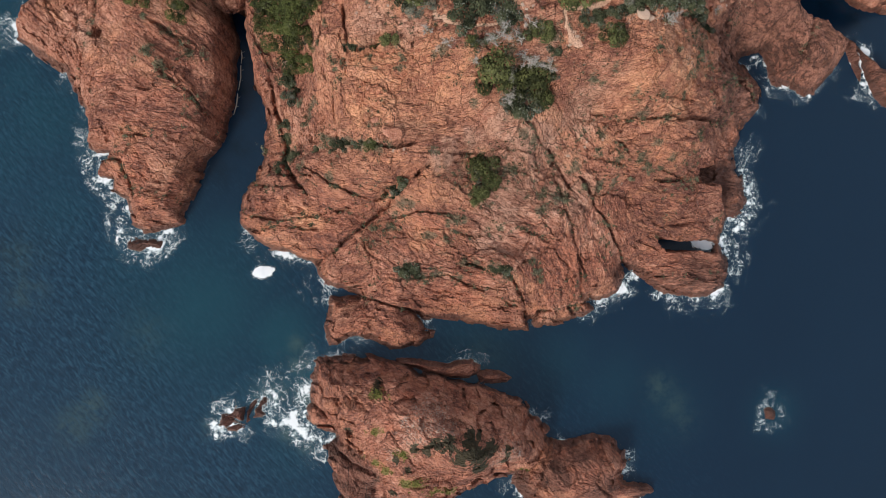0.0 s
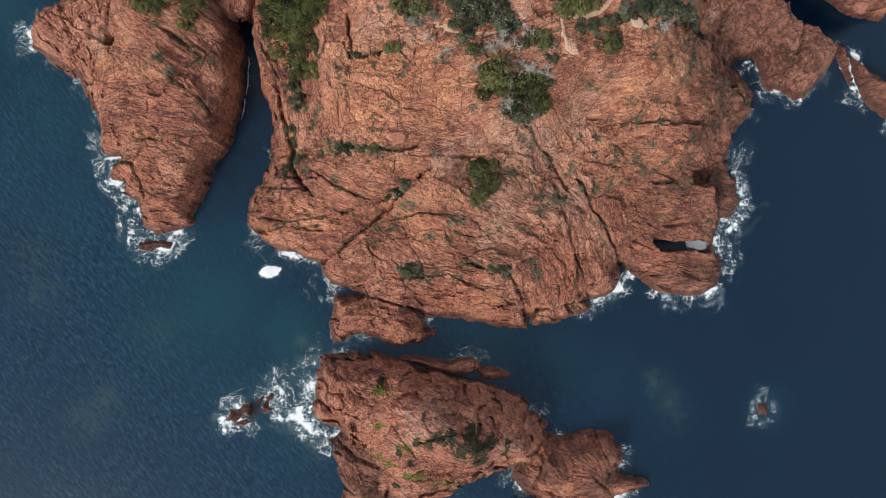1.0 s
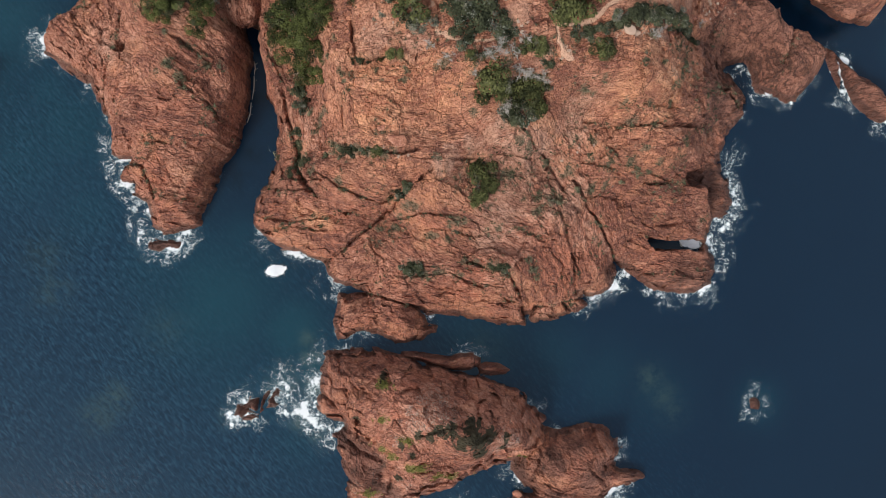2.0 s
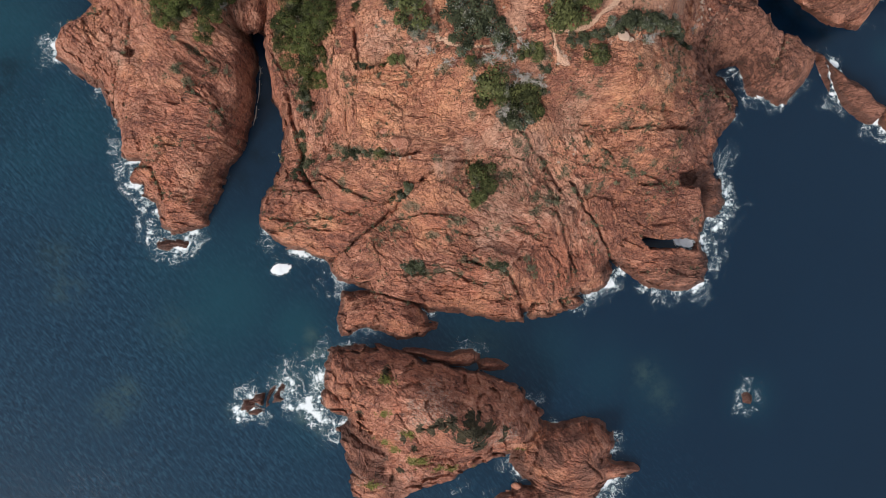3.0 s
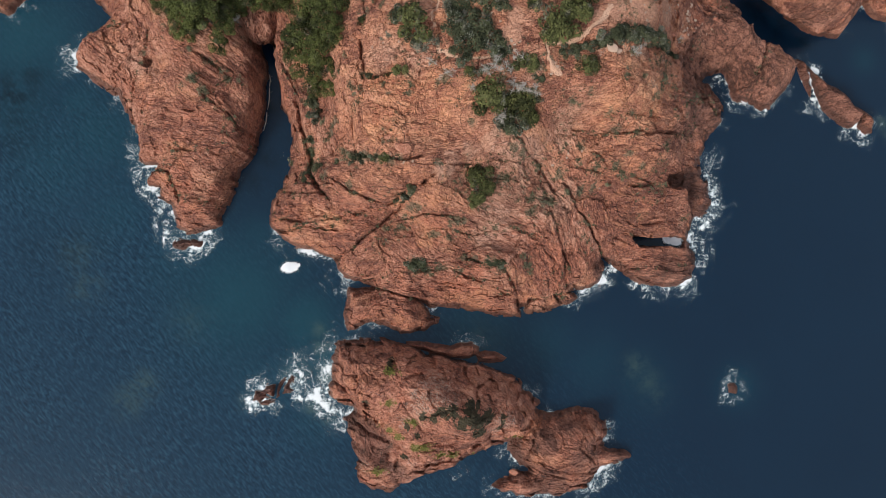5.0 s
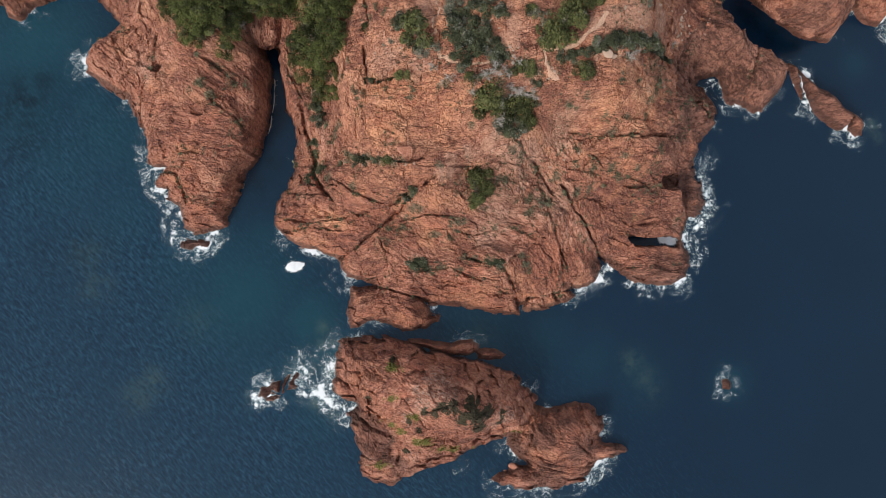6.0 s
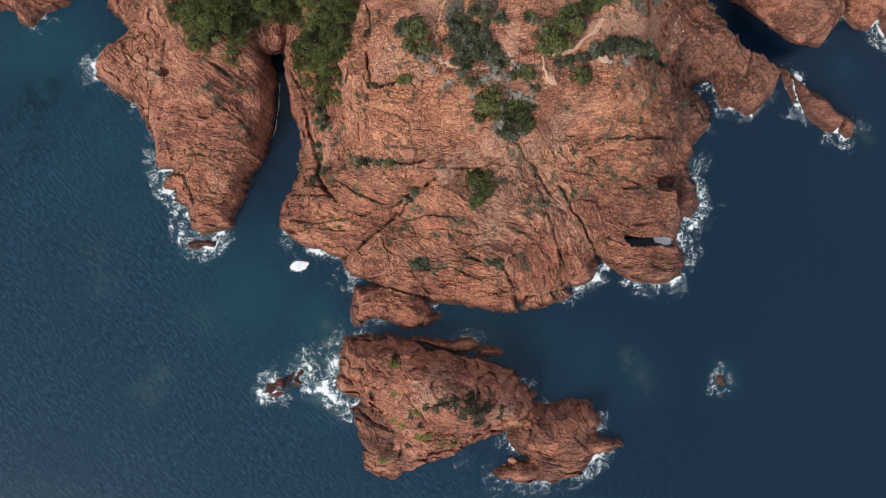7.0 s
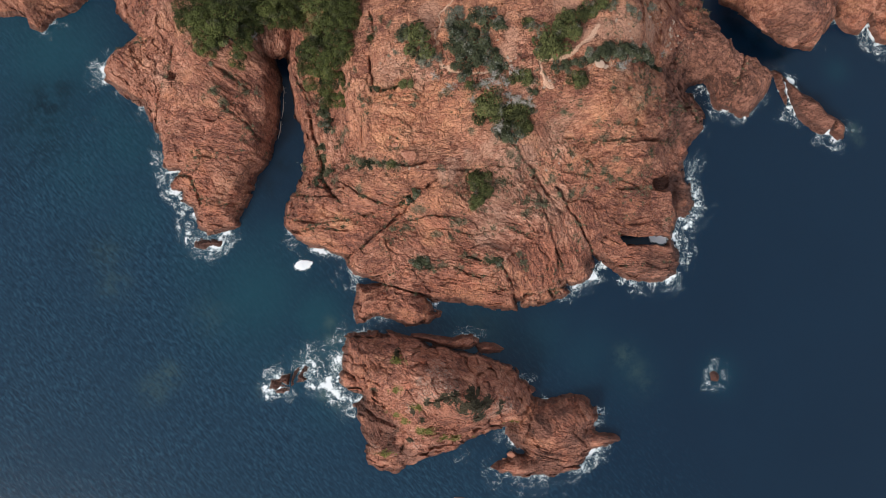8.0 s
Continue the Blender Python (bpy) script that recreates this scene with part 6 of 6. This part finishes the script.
# ---- loose rocks ----
def make_boulder(seed, label, material):
    """A broken block about two metres across, with flat faces and worn edges."""
    draw = np.random.default_rng(seed)
    bm = bmesh.new()
    bmesh.ops.create_icosphere(bm, subdivisions=3, radius=1.0)
    cuts = [(Vector(draw.normal(size=3)).normalized(), draw.uniform(0.55, 0.8)) for _ in range(9)]
    for v in bm.verts:
        for normal, far in cuts:
            over = v.co.dot(normal) - far
            if over > 0:
                v.co -= normal * over * 0.9
        v.co += 0.05 * Vector(noise.noise_vector(v.co * 2.3 + Vector((seed, 0, 0))))
    mesh = bpy.data.meshes.new("boulder")
    bm.to_mesh(mesh)
    bm.free()
    mesh.materials.append(material)
    return tagged(new("boulder", mesh), label, "boulder", "loose boulders")


for seed, (x, y, size, flat, turn) in enumerate(BOULDERS):
    pale = seed in (1, 2)
    rock = make_boulder(seed, "pale lichen-covered boulder at the hedge" if pale else "loose weathered red boulder resting on the rock", PALE_STONE if pale else RED_ROCK)
    rock.matrix_world = pose(x, y, height(x, y) + 0.15 * size * flat, 0, 0, turn) @ Matrix.Diagonal((size, size * 0.7, size * flat, 1))


def loose_stones(places, seed):
    """Small angular stones shed onto the soil and ledges."""
    draw = np.random.default_rng(seed)
    corner = np.array([(sx, sy, sz) for sz in (-1, 1) for sy in (-1, 1) for sx in (-1, 1)], float)
    sides = np.array([(0, 2, 3, 1), (4, 5, 7, 6), (0, 1, 5, 4), (2, 6, 7, 3), (0, 4, 6, 2), (1, 3, 7, 5)])
    points, faces = [], []
    for cx, cy, reach, count in places:
        for _ in range(count):
            x, y = draw.normal((cx, cy), reach * 0.6)
            size = 0.05 + 0.17 * draw.uniform() ** 2.5
            turn = draw.uniform(0, math.tau)
            shape = corner * (1, 0.75, 0.55) * size * draw.uniform(0.6, 1.1, (8, 3))
            shape[:, :2] = shape[:, :2] @ np.array([(math.cos(turn), math.sin(turn)), (-math.sin(turn), math.cos(turn))])
            faces += (sides + 8 * len(points)).tolist()
            points.append(shape + (x, y, height(x, y) + 0.3 * size))
    mesh = bpy.data.meshes.new("loose_stones")
    mesh.from_pydata(np.concatenate(points).tolist(), [], faces)
    mesh.materials.append(PALE_STONE)
    return tagged(new("loose_stones", mesh), "small pale angular stones scattered on the soil", "stones", "", "stuff")


loose_stones([(26.6, 29.7, 3.5, 40), (32.8, 32.1, 2.1, 26), (36.7, 32.5, 1.1, 16), (39.7, 32.3, 1.3, 16), (45.5, 36.6, 1.1, 14), (47.2, 34.5, 1.3, 14), (35.7, 30.4, 0.7, 12), (12.4, 24.0, 1.8, 18), (17.2, 22.3, 1.0, 10), (-1.4, 25.5, 1.7, 16), (9.7, 27.8, 1.4, 12), (0.7, 12.9, 1.4, 12), (21.4, 13.6, 2.1, 14)], 91)


# ---- plants ----
def part(name, bm, material, parent, label=""):
    mesh = bpy.data.meshes.new(name)
    bm.to_mesh(mesh)
    bm.free()
    mesh.materials.append(material)
    ob = new(name, mesh)
    ob.parent = parent
    return tagged(ob, label)


def leaf_part(name, corners, material, parent, label=""):
    """Many separate four-cornered leaves in one mesh."""
    corners = np.asarray(corners, np.float32)
    mesh = bpy.data.meshes.new(name)
    count = len(corners)
    mesh.vertices.add(count * 4)
    mesh.vertices.foreach_set("co", corners.ravel())
    mesh.loops.add(count * 4)
    mesh.loops.foreach_set("vertex_index", np.arange(count * 4, dtype=np.int32))
    mesh.polygons.add(count)
    mesh.polygons.foreach_set("loop_start", np.arange(0, count * 4, 4, dtype=np.int32))
    mesh.update(calc_edges=True)
    mesh.materials.append(material)
    ob = new(name, mesh)
    ob.parent = parent
    return tagged(ob, label)


def leaves(draw, centres, sizes, count, leaf, up=0.5):
    """Leaves on the outsides of clumps."""
    out = []
    for c, s in zip(centres, sizes):
        n = int(count * s * s / np.mean(np.square(sizes)))
        way = draw.normal(size=(n, 3))
        way[:, 2] = np.abs(way[:, 2]) * 1.1 - 0.25
        way /= np.linalg.norm(way, axis=1)[:, None]
        at = c + way * s * draw.uniform(0.72, 1.05, (n, 1)) * (1, 1, 0.75)
        face = way + draw.normal(size=(n, 3)) * 0.55 + (0, 0, up)
        face /= np.linalg.norm(face, axis=1)[:, None]
        side = np.cross(face, draw.normal(size=(n, 3)))
        side /= np.linalg.norm(side, axis=1)[:, None]
        rise = np.cross(face, side)
        a = leaf * draw.uniform(0.5, 1.2, (n, 1))
        b = a * draw.uniform(0.45, 0.9, (n, 1))
        out.append(np.stack([at - side * a, at - rise * b, at + side * a, at + rise * b], 1))
    return np.concatenate(out)


def stick(bm, start, end, r0, r1, sides=5):
    """A tapered branch."""
    axis = (Vector(end) - Vector(start)).normalized()
    u = axis.orthogonal().normalized()
    v = axis.cross(u)
    rings = []
    for at, r in ((start, r0), (end, r1)):
        rings.append([bm.verts.new(Vector(at) + r * (math.cos(k * math.tau / sides) * u + math.sin(k * math.tau / sides) * v)) for k in range(sides)])
    for k in range(sides):
        bm.faces.new((rings[0][k], rings[0][(k + 1) % sides], rings[1][(k + 1) % sides], rings[1][k]))
    bm.faces.new(rings[1])


def make_tree(seed):
    """A wind-shaped pine, one metre of crown radius, on a tapered leaning trunk."""
    draw = np.random.default_rng(seed)
    tree = new("pine_tree")
    tagged(tree, "dense dark green pine tree in the ravine", "tree", "pines in the ravine")
    count = 16
    turn = draw.uniform(0, math.tau, count)
    out = np.sqrt(draw.uniform(0, 1, count)) * 0.85
    centres = np.stack([out * np.cos(turn), out * np.sin(turn), 1.35 - 0.55 * out ** 2 + draw.uniform(-0.15, 0.15, count)], 1)
    sizes = draw.uniform(0.19, 0.40, count)
    bm = bmesh.new()
    bend = Vector((0.06, -0.05, 0.55))
    stick(bm, (0, 0, -0.25), bend, 0.075, 0.055, 7)
    stick(bm, bend, (0.0, 0.03, 1.1), 0.055, 0.02, 7)
    part("trunk", bm, BARK, tree)
    for c, s in zip(centres[:6], sizes[:6]):
        bm = bmesh.new()
        knee = bend.lerp(Vector(c), 0.5) + Vector((0, 0, 0.06))
        stick(bm, bend, knee, 0.03, 0.02)
        stick(bm, knee, Vector(c), 0.02, 0.008)
        limb = part("limb", bm, BARK, tree)
        leaf_part("foliage", leaves(draw, c[None], np.array([s]), 260, 0.042), PINE_LEAF, limb)
    leaf_part("crown", leaves(draw, centres[6:], sizes[6:], 260, 0.042), PINE_LEAF, tree, "clumped dark green needle crown")
    return tree


def make_bush(seed, name, label, material, leaf, count=9, density=150, flat=0.55, dots=0):
    draw = np.random.default_rng(seed)
    bush = new(name)
    tagged(bush, label, "bush", "bushes on the headland")
    turn = draw.uniform(0, math.tau, count)
    out = np.sqrt(draw.uniform(0, 1, count)) * 0.75
    centres = np.stack([out * np.cos(turn), out * np.sin(turn) * 0.9, flat * (0.8 - 0.5 * out ** 2) + draw.uniform(-0.08, 0.08, count)], 1)
    sizes = draw.uniform(0.26, 0.44, count)
    for c, s in zip(centres[:4], sizes[:4]):
        bm = bmesh.new()
        stick(bm, (0, 0, -0.15), tuple(c * (0.5, 0.5, 0.6)), 0.03, 0.02)
        stick(bm, tuple(c * (0.5, 0.5, 0.6)), tuple(c), 0.02, 0.006)
        stem = part("stem", bm, BARK, bush)
        leaf_part("foliage", leaves(draw, c[None], np.array([s]), density, leaf), material, stem)
    leaf_part("foliage", leaves(draw, centres[4:], sizes[4:], density, leaf), material, bush)
    if dots:
        some = draw.permutation(count)[: count // 3]
        picked = leaves(draw, centres[some], sizes[some] * 1.05, dots * 2, 0.05, 1.0)
        leaf_part("blossom", picked, PALE_BLOSSOM, bush, "pale grey flower heads")
    return bush


def make_thicket(seed):
    """A bare, bleached shrub of many forking twigs."""
    draw = np.random.default_rng(seed)
    shrub = new("dead_shrub")
    tagged(shrub, "bare bleached grey shrub of tangled twigs", "dead shrub", "bushes on the headland")
    for _ in range(9):
        turn, lean = draw.uniform(0, math.tau), draw.uniform(0.35, 1.0)
        tip = Vector((math.cos(turn) * lean, math.sin(turn) * lean, 0.75 - 0.5 * lean * lean + draw.uniform(0, 0.15)))
        bm = bmesh.new()
        knee = tip * 0.5 + Vector((*draw.uniform(-0.1, 0.1, 2), 0.1))
        stick(bm, (0, 0, -0.1), knee, 0.035, 0.025, 4)
        stick(bm, knee, tip, 0.025, 0.008, 4)
        for _ in range(9):
            base = knee.lerp(tip, draw.uniform(0, 0.9))
            way = Vector((*draw.normal(0, 0.2, 2), draw.uniform(-0.03, 0.16)))
            stick(bm, base, base + way, 0.012, 0.004, 3)
            for _ in range(2):
                fork = base + way * draw.uniform(0.3, 0.9)
                stick(bm, fork, fork + Vector((*draw.normal(0, 0.11, 2), draw.uniform(-0.02, 0.1))), 0.009, 0.004, 3)
        part("branch", bm, GREY_TWIG, shrub)
    leaf_part("foliage", leaves(draw, np.array([[0, 0, 0.2], [0.3, 0.2, 0.15], [-0.3, 0.1, 0.15]]), np.array([0.4, 0.35, 0.35]), 45, 0.06), OLIVE_LEAF, shrub, "sparse grey-green leaves")
    return shrub


def plant(kinds, places, seed, squash=(0.8, 1.1), sink=0.05, grow=1.35):
    """Stands one copy of one of the kinds at each place (x, y, radius)."""
    draw = np.random.default_rng(seed)
    for n, (x, y, r) in enumerate(places):
        kind = kinds[n % len(kinds)]
        size = r * grow
        copy = copy_thing(kind, pose(x, y, height(x, y) - sink, 0, 0, draw.uniform(0, 360)))
        copy.scale = (size * draw.uniform(0.9, 1.12), size * draw.uniform(0.9, 1.12), size * draw.uniform(*squash))


def put_away(kinds):
    for kind in kinds:
        for ob in (*kind.children_recursive, kind):
            bpy.data.objects.remove(ob)


pines = [make_tree(s) for s in (1, 2, 3)]
plant(pines, TREES + TREES_RAVINE, 5, (0.9, 1.25), 0.4, 1.42)
put_away(pines)
GREEN_LABEL = "rounded dense green maquis bush on bare rock"
greens = [make_bush(s, "green_bush", GREEN_LABEL, GREEN_LEAF, 0.07) for s in (11, 12, 13)]
plant(greens, GREEN_BUSHES, 6, grow=1.5)
put_away(greens)
darks = [make_bush(s, "dark_bush", "dark grey-green low bush with pale flower heads", DARK_LEAF, 0.08, 8, 130, 0.45, 34) for s in (21, 22, 23)]
plant(darks, DARK_BUSHES + HEDGE_BUSHES + DARK_BUSHES_MORE, 7, grow=1.55)
put_away(darks)
silvers = [make_bush(s, "grey_bush", "low soft grey-green shrub with bare twig tips", GREY_LEAF, 0.06, 9, 130, 0.35) for s in (51, 52, 53)]
plant(silvers, SILVER_BUSHES, 10, grow=1.4)
put_away(silvers)
olives = [make_bush(s, "olive_bush", "small sparse grey-green shrub in a rock crevice", OLIVE_LEAF, 0.10, 7, 45, 0.3) for s in (31, 32, 33)]
plant(olives, OLIVE_BUSHES + OLIVE_BUSHES_MORE, 8)
put_away(olives)
dead = [make_thicket(s) for s in (41, 42)]
plant(dead, GREY_BUSHES, 9, grow=1.6)
put_away(dead)


def tufts(name, label, places, material, seed):
    """Low grass and herbs in cracks, more than one could count."""
    draw = np.random.default_rng(seed)
    out = []
    for x, y, r in places:
        z = height(x, y)
        if z < 1.0:
            continue
        n = 14
        at = np.array([x, y, z]) + draw.normal(size=(n, 3)) * (0.5 * r, 0.5 * r, 0.02)
        turn = draw.uniform(0, math.tau, n)
        out_way = np.stack([np.cos(turn), np.sin(turn), draw.uniform(0.3, 1.0, n)], 1) * r * draw.uniform(0.4, 0.9, (n, 1))
        side = np.stack([-np.sin(turn), np.cos(turn), np.zeros(n)], 1) * r * 0.2
        out.append(np.stack([at - side, at + side, at + out_way + side * 0.4, at + out_way - side * 0.4], 1))
    ob = leaf_part(name, np.concatenate(out), material, None)
    return tagged(ob, label, "grass", "", "stuff")


draw = np.random.default_rng(77)
crevice = []
for deep, wide, line in MAIN_FAULTS:
    p = np.array(line)
    for a, b in zip(p[:-1], p[1:]):
        for _ in range(int(np.linalg.norm(b - a) * 3.2)):
            q = a + (b - a) * draw.uniform() + draw.normal(0, 0.3, 2)
            if smooth_noise(np.array(q[0] * 0.25), np.array(q[1] * 0.25), 141) > -0.15:
                crevice.append((q[0], q[1], draw.uniform(0.1, 0.3)))
for _ in range(14000):
    q = draw.uniform((-36, -4), (46, 40))
    if fractal(np.array(q[0] * 0.22), np.array(q[1] * 0.22), 3, 151) > 0.42 and height(*q) > 4.5:
        crevice.append((q[0], q[1], draw.uniform(0.06, 0.2)))
for x, y, r in HERBS:
    for _ in range(int(8 + 26 * r)):
        q = draw.normal((x, y), r * 0.7)
        crevice.append((q[0], q[1], draw.uniform(0.05, 0.2)))
tufts("crevice_herbs", "grey-green herbs and grass in rock crevices", crevice, OLIVE_LEAF, 78)
herbs = [(x + draw.normal(0, r * 1.1), y + draw.normal(0, r * 0.5), draw.uniform(0.06, 0.2)) for x, y, r in GRASS for _ in range(34)]
tufts("island_grass", "yellow-green grass tufts on the island", herbs, leaf_material("grass_blade", (0.05, 0.054, 0.016), (0.21, 0.20, 0.055)), 79)

# pale driftwood against the channel wall
for (ax, ay), (bx, by) in zip(LOGS[0::2], LOGS[1::2]):
    log = new("driftwood_log")
    tagged(log, "long pale driftwood log afloat along the rock wall", "log", "driftwood in the channel")
    log.location = ((ax + bx) / 2, (ay + by) / 2, 0.06)
    half = Vector(((bx - ax) / 2, (by - ay) / 2, 0))
    bm = bmesh.new()
    bend = Vector((0.12, 0.0, 0.02))
    stick(bm, -half, bend, 0.06, 0.075, 8)
    stick(bm, bend, half, 0.075, 0.035, 8)
    part("trunk", bm, DRIFTWOOD, log)
    for k in (-0.5, 0.35):
        bm = bmesh.new()
        stick(bm, half * k, half * k + Vector((0.45, 0.2, 0.15)), 0.035, 0.012, 6)
        part("branch_stub", bm, DRIFTWOOD, log)
